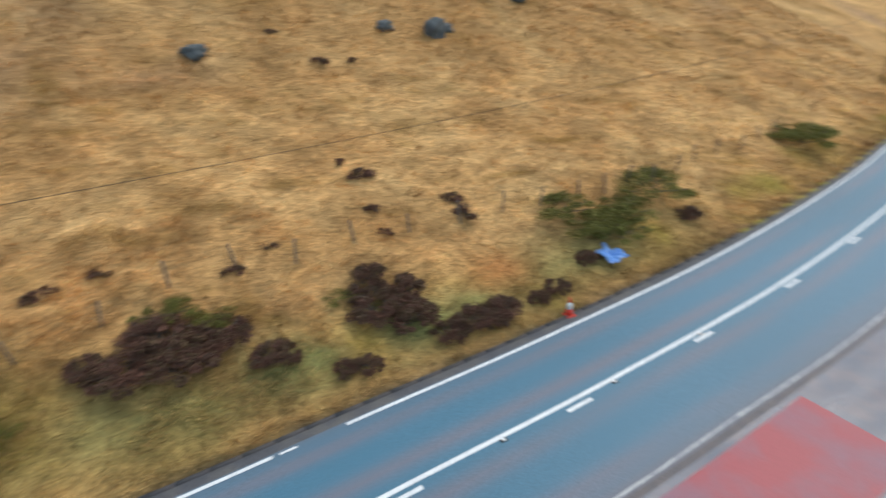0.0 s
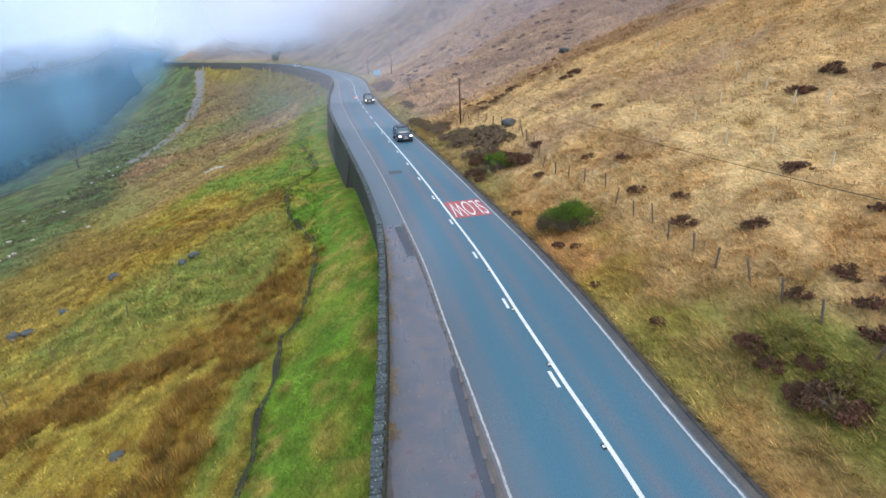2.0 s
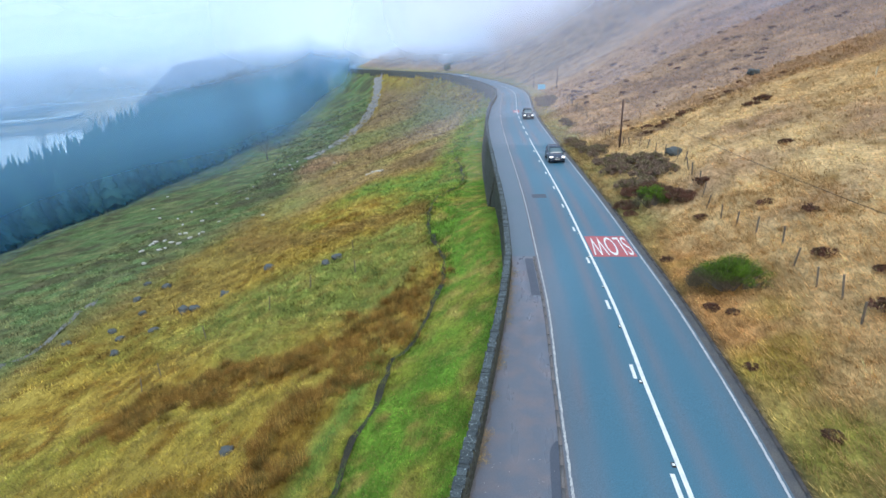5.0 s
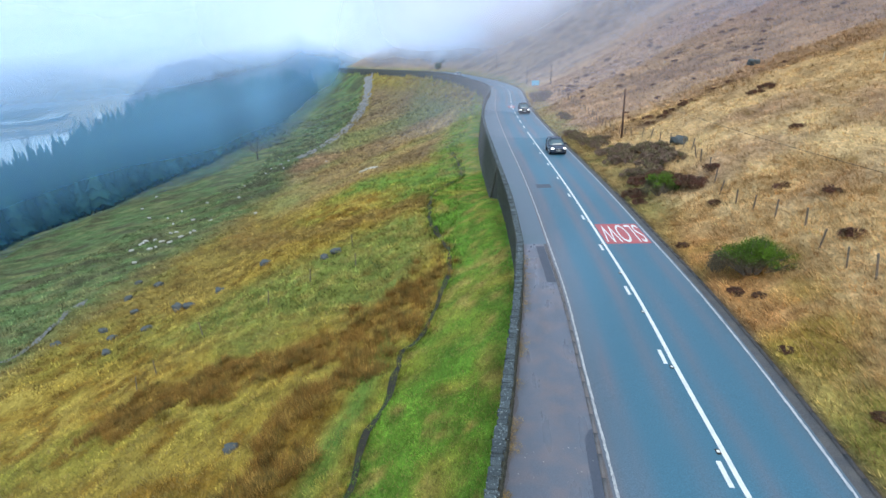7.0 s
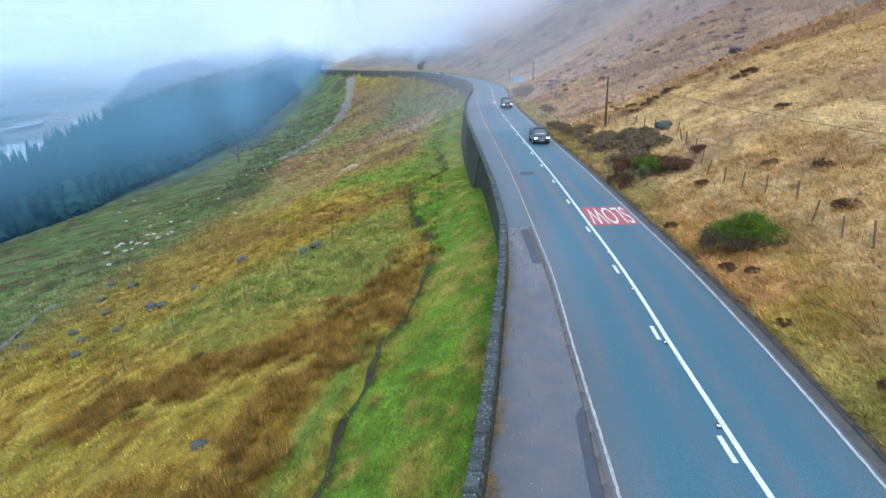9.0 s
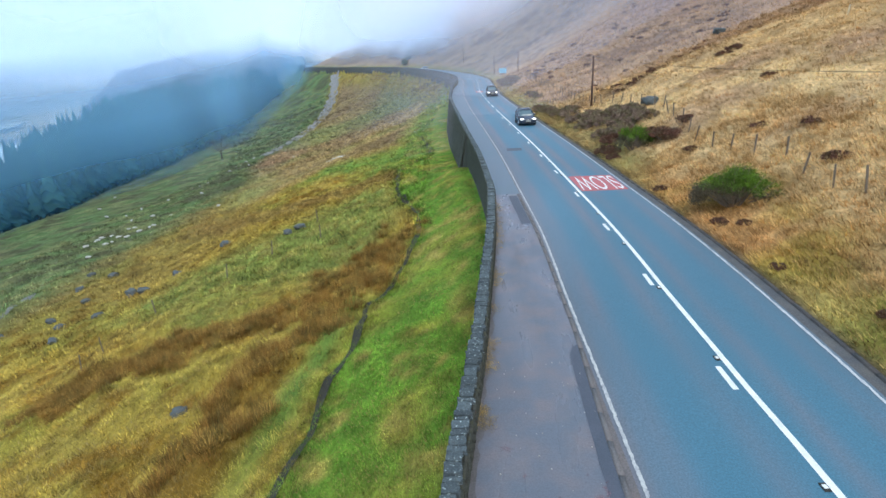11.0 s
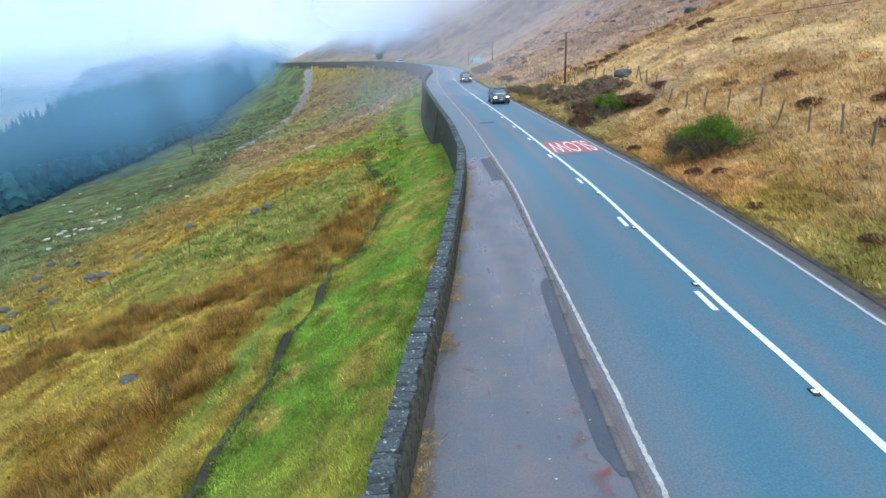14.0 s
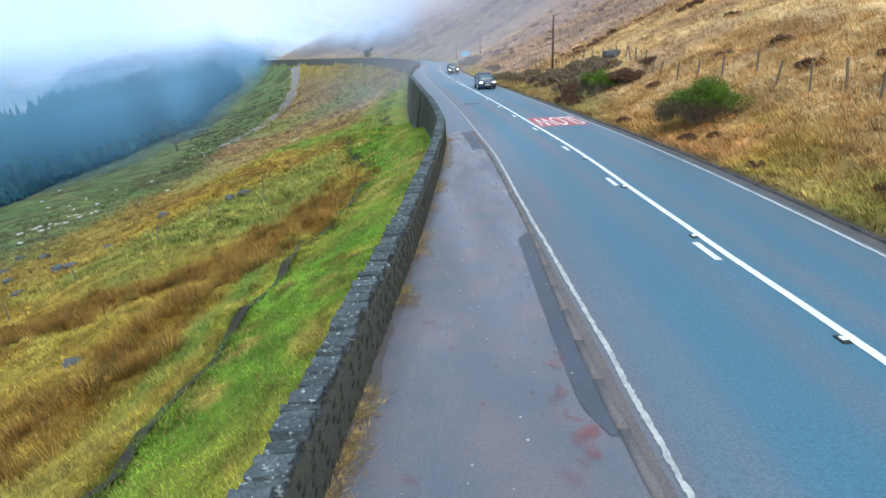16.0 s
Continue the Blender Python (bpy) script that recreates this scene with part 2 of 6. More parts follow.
def grassland(name):
    """Matted winter grass: the mesh's own tone, broken up by combed tufts and fine stalks, with their relief."""
    m = material(name, rough=0.95, attribute=True, spec=0.12)
    n, l = m.node_tree.nodes, m.node_tree.links
    b = n["Principled BSDF"]
    tone = b.inputs["Base Color"].links[0].from_socket
    geo = n.new("ShaderNodeNewGeometry")
    total, relief = None, None
    for scale, stretch, detail, bent, low, high, deep in ((1.3, (1.0, 0.55, 1.0), 3.0, 1.4, 0.80, 1.22, 0.8), (4.5, (1.0, 0.5, 1.0), 4.0, 1.4, 0.70, 1.32, 0.55), (20.0, (1.0, 0.6, 1.0), 4.0, 0.5, 0.80, 1.22, 0.10)):
        place = n.new("ShaderNodeMapping")
        place.inputs["Scale"].default_value = stretch
        tex = n.new("ShaderNodeTexNoise")
        tex.inputs["Scale"].default_value, tex.inputs["Detail"].default_value, tex.inputs["Distortion"].default_value = scale, detail, bent
        spread = n.new("ShaderNodeMapRange")
        for key, v in (("From Min", 0.30), ("From Max", 0.70), ("To Min", low), ("To Max", high)):
            spread.inputs[key].default_value = v
        l.new(geo.outputs["Position"], place.inputs["Vector"])
        l.new(place.outputs[0], tex.inputs["Vector"])
        l.new(tex.outputs["Fac"], spread.inputs["Value"])
        weigh = n.new("ShaderNodeMath")
        weigh.operation, weigh.inputs[1].default_value = "MULTIPLY", deep
        l.new(tex.outputs["Fac"], weigh.inputs[0])
        if total is None:
            total, relief = spread.outputs[0], weigh.outputs[0]
        else:
            both_, sum_ = n.new("ShaderNodeMath"), n.new("ShaderNodeMath")
            both_.operation, sum_.operation = "MULTIPLY", "ADD"
            l.new(total, both_.inputs[0])
            l.new(spread.outputs[0], both_.inputs[1])
            l.new(relief, sum_.inputs[0])
            l.new(weigh.outputs[0], sum_.inputs[1])
            total, relief = both_.outputs[0], sum_.outputs[0]
    hsv, bump = n.new("ShaderNodeHueSaturation"), n.new("ShaderNodeBump")
    l.new(total, hsv.inputs["Value"])
    l.new(tone, hsv.inputs["Color"])
    l.new(hsv.outputs["Color"], b.inputs["Base Color"])
    bump.inputs["Strength"].default_value, bump.inputs["Distance"].default_value = 0.8, 0.30
    l.new(relief, bump.inputs["Height"])
    l.new(bump.outputs[0], b.inputs["Normal"])
    return m


GROUND = grassland("rough_grassland")
GRASS = material("grass_blades", rough=0.8, attribute=True, random_tone=0.28, spec=0.2)
LEAVES = material("shrub_leaves", rough=0.8, attribute=True, random_tone=0.22, spec=0.25)
WOODS = material("conifer_needles", rough=0.9, attribute=True, random_tone=0.25, spec=0.1)
ASPHALT = material("worn_asphalt", rough=0.5, grain=0.22, bump=0.4, attribute=True)
TRACKS = material("wheel_polished_asphalt", (0.110, 0.152, 0.200), rough=0.45, grain=0.14, size=3.0, stain=0.6, second=(0.095, 0.150, 0.190), bump=0.2)
LAYBY = material("lay_by_tarmac", (0.120, 0.132, 0.170), rough=0.36, grain=0.14, size=0.9, stain=0.6, second=(0.200, 0.160, 0.168), bump=0.2)
ln_, ll_ = LAYBY.node_tree.nodes, LAYBY.node_tree.links
wet_geo, wet_map, wet_tex, wet_ramp = (ln_.new("ShaderNode" + q) for q in ("NewGeometry", "Mapping", "TexNoise", "MapRange"))
wet_map.inputs["Scale"].default_value = (1.2, 0.22, 1.0)
wet_tex.inputs["Scale"].default_value, wet_tex.inputs["Detail"].default_value = 1.0, 5.0
for key, v in (("From Min", 0.35), ("From Max", 0.65), ("To Min", 0.20), ("To Max", 0.52)):
    wet_ramp.inputs[key].default_value = v
ll_.new(wet_geo.outputs["Position"], wet_map.inputs["Vector"])
ll_.new(wet_map.outputs[0], wet_tex.inputs["Vector"])
ll_.new(wet_tex.outputs["Fac"], wet_ramp.inputs["Value"])
ll_.new(wet_ramp.outputs[0], ln_["Principled BSDF"].inputs["Roughness"])
PATCH = material("dark_tarmac_repair", (0.065, 0.075, 0.105), rough=0.55, grain=0.18, size=0.7, stain=0.5, second=(0.09, 0.095, 0.13), bump=0.3)
EDGING = material("muddy_road_edge", (0.080, 0.080, 0.090), rough=0.8, grain=0.3, size=0.8, stain=0.8, second=(0.13, 0.118, 0.11), bump=0.6)
KERB = material("kerb_concrete", (0.155, 0.142, 0.148), rough=0.8, grain=0.2, size=0.6, stain=0.3, second=(0.12, 0.11, 0.11), bump=0.5, random_tone=0.05)
PAINT = material("white_road_paint", (0.80, 0.80, 0.80), rough=0.55, grain=0.12, size=0.35, stain=0.35, second=(0.45, 0.46, 0.5), bump=0.3)
WORN_PAINT = material("worn_white_road_paint", (0.50, 0.50, 0.50), rough=0.6, grain=0.2, size=0.25, stain=0.75, second=(0.26, 0.26, 0.30), bump=0.3)
FADED_PAINT = material("faded_white_road_paint", (0.52, 0.53, 0.56), rough=0.6, grain=0.2, size=0.5, stain=0.6, second=(0.30, 0.32, 0.36), bump=0.3)
RED_PAINT = material("red_road_surfacing", (0.48, 0.105, 0.115), rough=0.6, grain=0.2, size=0.4, stain=0.5, second=(0.34, 0.13, 0.15), bump=0.4)
RED_PAD = material("red_coated_tarmac", (0.36, 0.060, 0.075), rough=0.5, grain=0.12, size=2.0, stain=0.8, second=(0.20, 0.12, 0.17), bump=0.3)
STONE = material("dark_gritstone", (0.060, 0.076, 0.088), rough=0.85, grain=0.4, size=0.12, stain=0.5, second=(0.10, 0.12, 0.125), bump=1.0, random_tone=0.3, fleck=(0.30, 0.35, 0.36))
FACE = material("mossy_gritstone", (0.058, 0.060, 0.052), rough=0.9, grain=0.4, size=0.25, stain=0.7, second=(0.080, 0.085, 0.050), bump=0.9, random_tone=0.22)
WALLCORE = material("wall_joints", (0.052, 0.054, 0.044), rough=0.95, grain=0.4, size=0.5, stain=0.5, second=(0.05, 0.055, 0.04), bump=0.8)
BOULDER = material("lichen_boulder", (0.095, 0.105, 0.11), rough=0.9, grain=0.3, size=0.4, stain=0.7, second=(0.09, 0.10, 0.10), bump=0.9)
OLDWOOD = material("weathered_wood", (0.17, 0.13, 0.10), rough=0.85, grain=0.3, size=0.4, stain=0.6, second=(0.19, 0.16, 0.13), bump=0.6)
POLEWOOD = material("creosoted_pole", (0.085, 0.045, 0.035), rough=0.8, grain=0.25, size=0.6, stain=0.5, second=(0.13, 0.075, 0.055), bump=0.5)
WIRE = material("dark_wire", (0.05, 0.045, 0.04), rough=0.6, metal=0.6)
# near-white base colour carries the bright sky reflection of the water
WATER = material("sky_tinted_water", (0.80, 0.87, 0.90), rough=0.08, spec=0.8)
GRAVEL = material("pale_stone_track", (0.29, 0.275, 0.27), rough=0.95, grain=0.25, size=2.0, stain=0.6, second=(0.22, 0.2, 0.16), bump=0.8)
MUD = material("grey_trodden_path", (0.19, 0.19, 0.19), rough=0.9, grain=0.3, size=1.0, stain=0.7, second=(0.13, 0.13, 0.09), bump=0.8)
PEAT = material("wet_peat", (0.030, 0.027, 0.020), rough=0.9, grain=0.3, size=0.5, stain=0.5, second=(0.05, 0.055, 0.025), bump=0.8)
METAL = material("galvanised_metal", (0.45, 0.46, 0.47), rough=0.45, metal=0.9, grain=0.1)
YELLOW = material("yellow_plate", (0.75, 0.50, 0.02), rough=0.5)
CERAMIC = material("brown_porcelain", (0.10, 0.04, 0.025), rough=0.25)
WHITE_PLASTIC = material("white_reflective_band", (0.78, 0.78, 0.78), rough=0.4)
CONE_RED = material("red_cone_plastic", (0.72, 0.055, 0.03), rough=0.5)
BAG_BLUE = material("blue_plastic_sheet", (0.16, 0.34, 0.72), rough=0.35, grain=0.1)
SIGN_BLUE = material("pale_blue_sign", (0.25, 0.55, 0.80), rough=0.4)
DAMSTONE = material("dam_stone", (0.22, 0.21, 0.20), rough=0.9, grain=0.2, size=8.0, stain=0.4)

# ---- mesh helpers ----


def fast_mesh(name, verts, faces, tones=None, mat=None, smooth=False):
    """A mesh from arrays of places and of faces of one length, with a base colour for each place."""
    verts, faces = np.asarray(verts, np.float32), np.asarray(faces, np.int32)
    me = bpy.data.meshes.new(name)
    me.vertices.add(len(verts))
    me.vertices.foreach_set("co", verts.ravel())
    k = faces.shape[1]
    me.loops.add(faces.size)
    me.loops.foreach_set("vertex_index", faces.ravel())
    me.polygons.add(len(faces))
    me.polygons.foreach_set("loop_start", np.arange(0, faces.size, k, dtype=np.int32))
    me.polygons.foreach_set("loop_total", np.full(len(faces), k, np.int32))
    if smooth:
        me.polygons.foreach_set("use_smooth", np.ones(len(faces), bool))
    if tones is not None:
        t = np.ones((len(verts), 4), np.float32)
        t[:, :3] = np.clip(tones, 0, 1)
        me.color_attributes.new("tone", "FLOAT_COLOR", "POINT").data.foreach_set("color", t.ravel())
    me.update(calc_edges=True)
    me.validate()
    if mat:
        me.materials.append(mat)
    return me


def thing(name, label, category, at=(0, 0, 0), rz=0.0, group="", kind=""):
    """An Empty at the base of a thing."""
    ob = new(name)
    ob.empty_display_size = 0.2
    ob.matrix_basis = pose(*at, 0, 0, rz)
    return tagged(ob, label, category, group, kind)


def part(name, bm, mat, parent=None, label="", smooth=False):
    me = bpy.data.meshes.new(name)
    if smooth:
        for f in bm.faces:
            f.smooth = True
    bm.to_mesh(me)
    bm.free()
    me.materials.append(mat)
    ob = new(name, me)
    if parent:
        ob.parent = parent
    return tagged(ob, label)


def box(size, at=(0, 0, 0), bevel=0.0, bm=None, turn=None):
    bm = bm or bmesh.new()
    got = bmesh.ops.create_cube(bm, size=1.0)["verts"]
    m = Matrix.Translation(at) @ (turn or Matrix.Identity(4)) @ Matrix.Diagonal((*size, 1))
    bmesh.ops.transform(bm, matrix=m, verts=got)
    if bevel:
        edges = {e for v in got for e in v.link_edges}
        bmesh.ops.bevel(bm, geom=list(edges), offset=bevel, segments=1, affect="EDGES")
    return bm


def rod(a, b, r1, r2=None, sides=8, bm=None, caps=True):
    """A tapered round bar from a to b."""
    bm = bm or bmesh.new()
    a, b = Vector(a), Vector(b)
    q = (b - a).to_track_quat("Z", "Y").to_matrix().to_4x4()
    bmesh.ops.create_cone(bm, cap_ends=caps, segments=sides, radius1=r1, radius2=r1 if r2 is None else r2, depth=(b - a).length,
                          matrix=Matrix.Translation((a + b) / 2) @ q)
    return bm


def strip_mesh(name, s0, s1, off0, off1, up, mat, step=1.0, thick=0.0):
    """A band along the road between two offsets (numbers, or functions of s), lying up metres over it; with thick it has side faces."""
    n = max(2, int((s1 - s0) / step) + 1)
    s = np.linspace(s0, s1, n)
    a = on_road(s, off0(s) if callable(off0) else np.full(n, off0), up)
    b = on_road(s, off1(s) if callable(off1) else np.full(n, off1), up)
    k = np.arange(n - 1)
    if not thick:
        v = np.concatenate([a, b])
        f = np.stack([k, k + n, k + n + 1, k + 1], 1)
    else:
        down = np.array([0, 0, thick])
        v = np.concatenate([a, b, a - down, b - down])
        f = np.concatenate([np.stack([k, k + n, k + n + 1, k + 1], 1), np.stack([k + 2 * n, k, k + 1, k + 1 + 2 * n], 1),
                            np.stack([k + n, k + 3 * n, k + 3 * n + 1, k + n + 1], 1),
                            [[0, 2 * n, 3 * n, n], [n - 1, 2 * n - 1, 4 * n - 1, 3 * n - 1]]])
    return fast_mesh(name, v, f, mat=mat)


# ---- ground ----


def mixed(a, b, w):
    w = np.clip(w, 0, 1)[..., None]
    return a * (1 - w) + b * w


def blob(x, y, cx, cy, rx, ry, turn=0.0):
    c, s_ = math.cos(radians(turn)), math.sin(radians(turn))
    u, v = ((x - cx) * c + (y - cy) * s_) / rx, (-(x - cx) * s_ + (y - cy) * c) / ry
    return np.exp(-(u * u + v * v))


STREAM = spline([(-14.5, 94), (-10.4, 73), (-9.2, 62.7), (-11.2, 53.5), (-10.1, 43), (-8.4, 37.6), (-6.9, 31.4), (-7.0, 26), (-7.2, 21.9), (-7.9, 19.5),
                 (-7.9, 16.8), (-8.2, 13.7), (-8.2, 10.2), (-8.4, 7.5), (-8.8, 5), (-9.8, 0), (-11, -8)], 0.5)
FARTRACK = spline([(-70.5, 160), (-68.5, 168), (-66.6, 176.5), (-65.7, 197), (-66.9, 227), (-70, 253), (-73, 268)], 2.0)
LOWTRACK = spline([(-52.0, 22), (-51.5, 30), (-50.3, 37), (-51.9, 44.4), (-53, 49)], 1.0)


def line_distance(x, y, line):
    best = np.full(np.shape(x), 1e9)
    for p in line:
        best = np.minimum(best, (x - p[0]) ** 2 + (y - p[1]) ** 2)
    return np.sqrt(best)


RUSHES = spline([(-7.9, 30.5), (-9.8, 27), (-13, 24.2), (-16.5, 22.3), (-20, 22), (-24, 20)], 0.5)
RUSHES_NEAR = spline([(-8.8, 26), (-9.4, 21.5), (-11.2, 17.5), (-12.4, 14), (-12.6, 10.5), (-14.0, 6)], 0.5)
BRACKEN = spline([(-11, 51), (-15, 51), (-24.5, 51.5), (-33, 58), (-42, 68), (-50, 82), (-56, 100)], 1.0)
HAG = spline([(10.6, 56.4), (12.3, 55.6), (15.8, 58.2), (18.6, 60.2), (21.5, 60.5)], 0.5)


def rush_mask(x, y):
    """1 in the beds of brown rushes beside the stream, 0 outside them."""
    edge = 6.5 * (fbm(x / 1.5, y / 1.5, 131, 3) - 0.5)
    near = np.clip((2.6 + edge - line_distance(x, y, RUSHES)) / 0.9, 0, 1)
    close = np.clip((1.7 + edge - line_distance(x, y, RUSHES_NEAR)) / 0.9, 0, 1)
    return np.maximum(near, close)


STRAW, PALE, RUST = np.array([0.475, 0.258, 0.098]), np.array([0.575, 0.345, 0.145]), np.array([0.215, 0.112, 0.020])
GREEN, LUSH, OLIVE = np.array([0.135, 0.185, 0.040]), np.array([0.118, 0.215, 0.030]), np.array([0.272, 0.236, 0.052])
HEATH = np.array([0.34, 0.205, 0.130])


def tone_of(x, y, s, off):
    """The base colour of the grassland at places of the plan."""
    e, d = off - RIGHT_EDGE, -(off - wall_off(s)) - WALL_THICK
    ry = np.interp(s, ROAD_S, ROAD[:, 1])
    n1, n2, n3 = fbm(x / 2.5, y / 2.5, 31, 3), fbm(x / 9, y / 9, 41, 3), fbm(x / 30, y / 30, 51, 3)
    streak = fbm(x / 0.6, y / 2.2, 61, 3)
    # the hill
    hill = mixed(np.broadcast_to(STRAW, (*np.shape(x), 3)), PALE, (n1 - 0.30) * 2.2)
    hill = mixed(hill, np.array([0.66, 0.495, 0.265]), np.clip((ry - 3) / 14, 0, 1) * np.clip(1.5 - e / 22, 0.15, 1) * 0.55)
    hill = mixed(hill, HEATH, (n2 - 0.60) * 3.0 + np.clip(e - 45, 0, 80) / 130)
    hill = mixed(hill, RUST, (streak - 0.62) * 3)
    hill = mixed(hill, np.array([0.19, 0.075, 0.062]), 1.6 * blob(x, y, 38, 101, 10, 20, 20) * np.clip((n1 - 0.2) * 3, 0, 1))
    hill = mixed(hill, HEATH * 0.75, 0.5 * blob(x, y, 25, 66, 3, 14, -35))
    hill = mixed(hill, HEATH, np.clip((ry + 0.45 * (x - 12) - 57 + 14 * (n2 - 0.5)) / 10, 0, 0.72))
    hill = mixed(hill, np.array([0.085, 0.05, 0.032]), np.clip((0.55 + 0.8 * (n1 - 0.5) - line_distance(x, y, HAG)) / 0.3, 0, 0.65))
    hill = mixed(hill, np.array([0.175, 0.105, 0.075]), np.clip((fbm((x - y) / 12, (x + y) / 4, 87, 3) - 0.56) * 6, 0, 0.6) * np.clip((ry - 40) / 20, 0, 1))
    hill = hill * np.interp(e, [8, 24], [1.0, 0.85])[..., None]
    verge = mixed(np.broadcast_to(OLIVE * (1.25, 1.0, 1.0), (*np.shape(x), 3)), STRAW * 0.95, (n1 - 0.22) * 4)
    verge = mixed(verge, GREEN * 1.35, np.clip((n2 - 0.50) * 4, 0, 0.5) * np.clip((ry + 5) / 10, 0.4, 1))
    verge = mixed(verge, np.array([0.25, 0.235, 0.105]), np.clip((ry - 26) / 15, 0, 0.7))
    right = mixed(verge, hill, (e - 1.6 + 3 * (n1 - 0.5)) / 2.2)
    right = mixed(right, np.array([0.10, 0.075, 0.05]), (0.45 - e) * 3)
    right = mixed(right, np.array([0.215, 0.225, 0.080]), 1.15 * np.clip(1 - np.abs(e - 2.2) / 2.2, 0, 1) * np.clip(1 - np.abs(ry + 12) / 22, 0, 1) * np.clip((n1 - 0.25) * 3, 0, 1))
    right = mixed(right, np.array([0.38, 0.15, 0.05]), 0.8 * blob(x, y, 12.2, -16.4, 1.0, 1.6))
    right = mixed(right, np.array([0.15, 0.15, 0.035]), 1.6 * blob(x, y, 10.6, 4.5, 1.6, 4.8) * (0.5 + n1))
    # the slope below the wall
    beyond = line_distance(x, y, STREAM[::3]) * np.where(x < np.interp(y, STREAM[::-1, 1], STREAM[::-1, 0]), 1, -1)
    lush = mixed(np.broadcast_to(LUSH, (*np.shape(x), 3)), OLIVE, (n1 - 0.5) * 3.2)
    lush = mixed(lush, np.array([0.33, 0.25, 0.05]), np.clip((n2 - 0.66) * 3, 0, 0.6))
    lush = mixed(lush, np.array([0.34, 0.25, 0.085]), np.clip((fbm(x / 0.9, y / 1.2, 151, 3) - 0.56) * 5, 0, 0.8))
    lush = mixed(lush, np.array([0.30, 0.26, 0.06]), np.clip((8 - ry) / 14, 0, 0.22))
    mat = fbm(x / 1.4, y / 1.4, 71, 3)
    moor = mixed(np.broadcast_to(np.array([0.350, 0.240, 0.056]), (*np.shape(x), 3)), np.array([0.43, 0.305, 0.080]), (n1 - 0.42) * 4)
    moor = mixed(moor, OLIVE, (n2 - 0.52) * 4)
    moor = mixed(moor, RUST, np.clip((mat - 0.56) * 7, 0, 0.85))
    moor = mixed(moor, mixed(np.broadcast_to(np.array([0.27, 0.195, 0.066]), (*np.shape(x), 3)), np.array([0.20, 0.135, 0.048]), (mat - 0.45) * 5), np.clip((d - 22) / 12, 0, 0.75) * np.clip((y - 30) / 14, 0, 1))
    turf = np.clip(blob(x, y, -18, 34, 7, 6.0) + blob(x, y, -14.0, 42, 5.5, 7.0) + 0.9 * blob(x, y, -25, 35, 8, 6, 30) + 0.7 * blob(x, y, -12, 33, 3, 6) + 0.6 * blob(x, y, -20, 26, 3, 2), 0, 1)
    moor = mixed(moor, mixed(np.broadcast_to(np.array([0.190, 0.215, 0.060]), (*np.shape(x), 3)), np.array([0.27, 0.24, 0.075]), (mat - 0.45) * 5), turf * 1.5 - 0.25 + 0.5 * (n1 - 0.5))
    lawn = np.clip(blob(x, y, -22, 75, 9, 8, -25) + blob(x, y, -13, 61, 5, 12), 0, 1)
    moor = mixed(moor, mixed(np.broadcast_to(np.array([0.150, 0.225, 0.050]), (*np.shape(x), 3)), OLIVE, (mat - 0.5) * 4), lawn * 1.6 - 0.3 + 0.6 * (n1 - 0.5))
    strip = np.clip((3.4 + 4 * (n1 - 0.5) - line_distance(x, y, BRACKEN)) / 1.6, 0, 1)
    moor = mixed(moor, mixed(np.broadcast_to(np.array([0.225, 0.130, 0.045]), (*np.shape(x), 3)), np.array([0.30, 0.205, 0.072]), (mat - 0.45) * 5), strip * 0.85)
    moor = mixed(moor, mixed(np.broadcast_to(np.array([0.19, 0.098, 0.024]), (*np.shape(x), 3)), np.array([0.29, 0.165, 0.042]), (mat - 0.42) * 5), 0.5 * rush_mask(x, y))
    moor = mixed(moor, np.array([0.10, 0.20, 0.045]), 0.9 * blob(x, y, -9.6, 13.5, 0.8, 5, -6) + 0.7 * blob(x, y, -9.6, 20, 0.7, 3))
    field = mixed(np.broadcast_to(np.array([0.125, 0.185, 0.070]), (*np.shape(x), 3)), np.array([0.19, 0.20, 0.085]), (n1 - 0.42) * 4)
    field = mixed(field, np.array([0.10, 0.095, 0.055]), np.clip((fbm((x + 0.6 * y) / 9, (y - 0.6 * x) / 3.2, 81, 3) - 0.50) * 5, 0, 0.85))
    field = mixed(field, np.array([0.075, 0.085, 0.040]), np.clip((mat - 0.58) * 7, 0, 0.8))
    brown = mixed(np.broadcast_to(np.array([0.37, 0.255, 0.130]), (*np.shape(x), 3)), np.array([0.30, 0.195, 0.110]), (n2 - 0.42) * 4)
    brown = mixed(brown, np.array([0.20, 0.13, 0.072]), np.clip((fbm((x + 0.5 * y) / 14, (y - 0.5 * x) / 5, 85, 3) - 0.54) * 6, 0, 0.8))
    brown = mixed(brown, np.array([0.24, 0.25, 0.10]), np.clip((n3 - 0.48) * 5, 0, 0.75))
    left = mixed(moor, field, (d - 40 - 10 * (n2 - 0.5)) / 8)
    left = mixed(left, field, np.clip((y - 135) / 15, 0, 1) * np.clip((np.interp(y, [150, 167, 197, 227, 268], [-69, -68, -65, -66, -72]) - x) / 4, 0, 1))
    left = mixed(left, brown, np.clip((ry - 78) / 15, 0, 1) * np.clip((x - np.interp(y, [60, 100, 150, 167, 197, 227, 268], [-46, -53, -69, -68, -65, -66, -72]) + 8 * (n2 - 0.5)) / 5, 0, 1) * np.clip((d - 5) / 5, 0, 1))
    left = mixed(left, lush, np.clip(1 - beyond / 0.8, 0, 1) * np.clip((100 - ry) / 15, 0.5, 1))
    left = mixed(left, lush, np.clip((10 - d + 3 * (n1 - 0.5)) / 3, 0, 1) * np.clip((ry - 55) / 10, 0, 1) * np.clip((175 - ry) / 40, 0, 1) * 0.85)
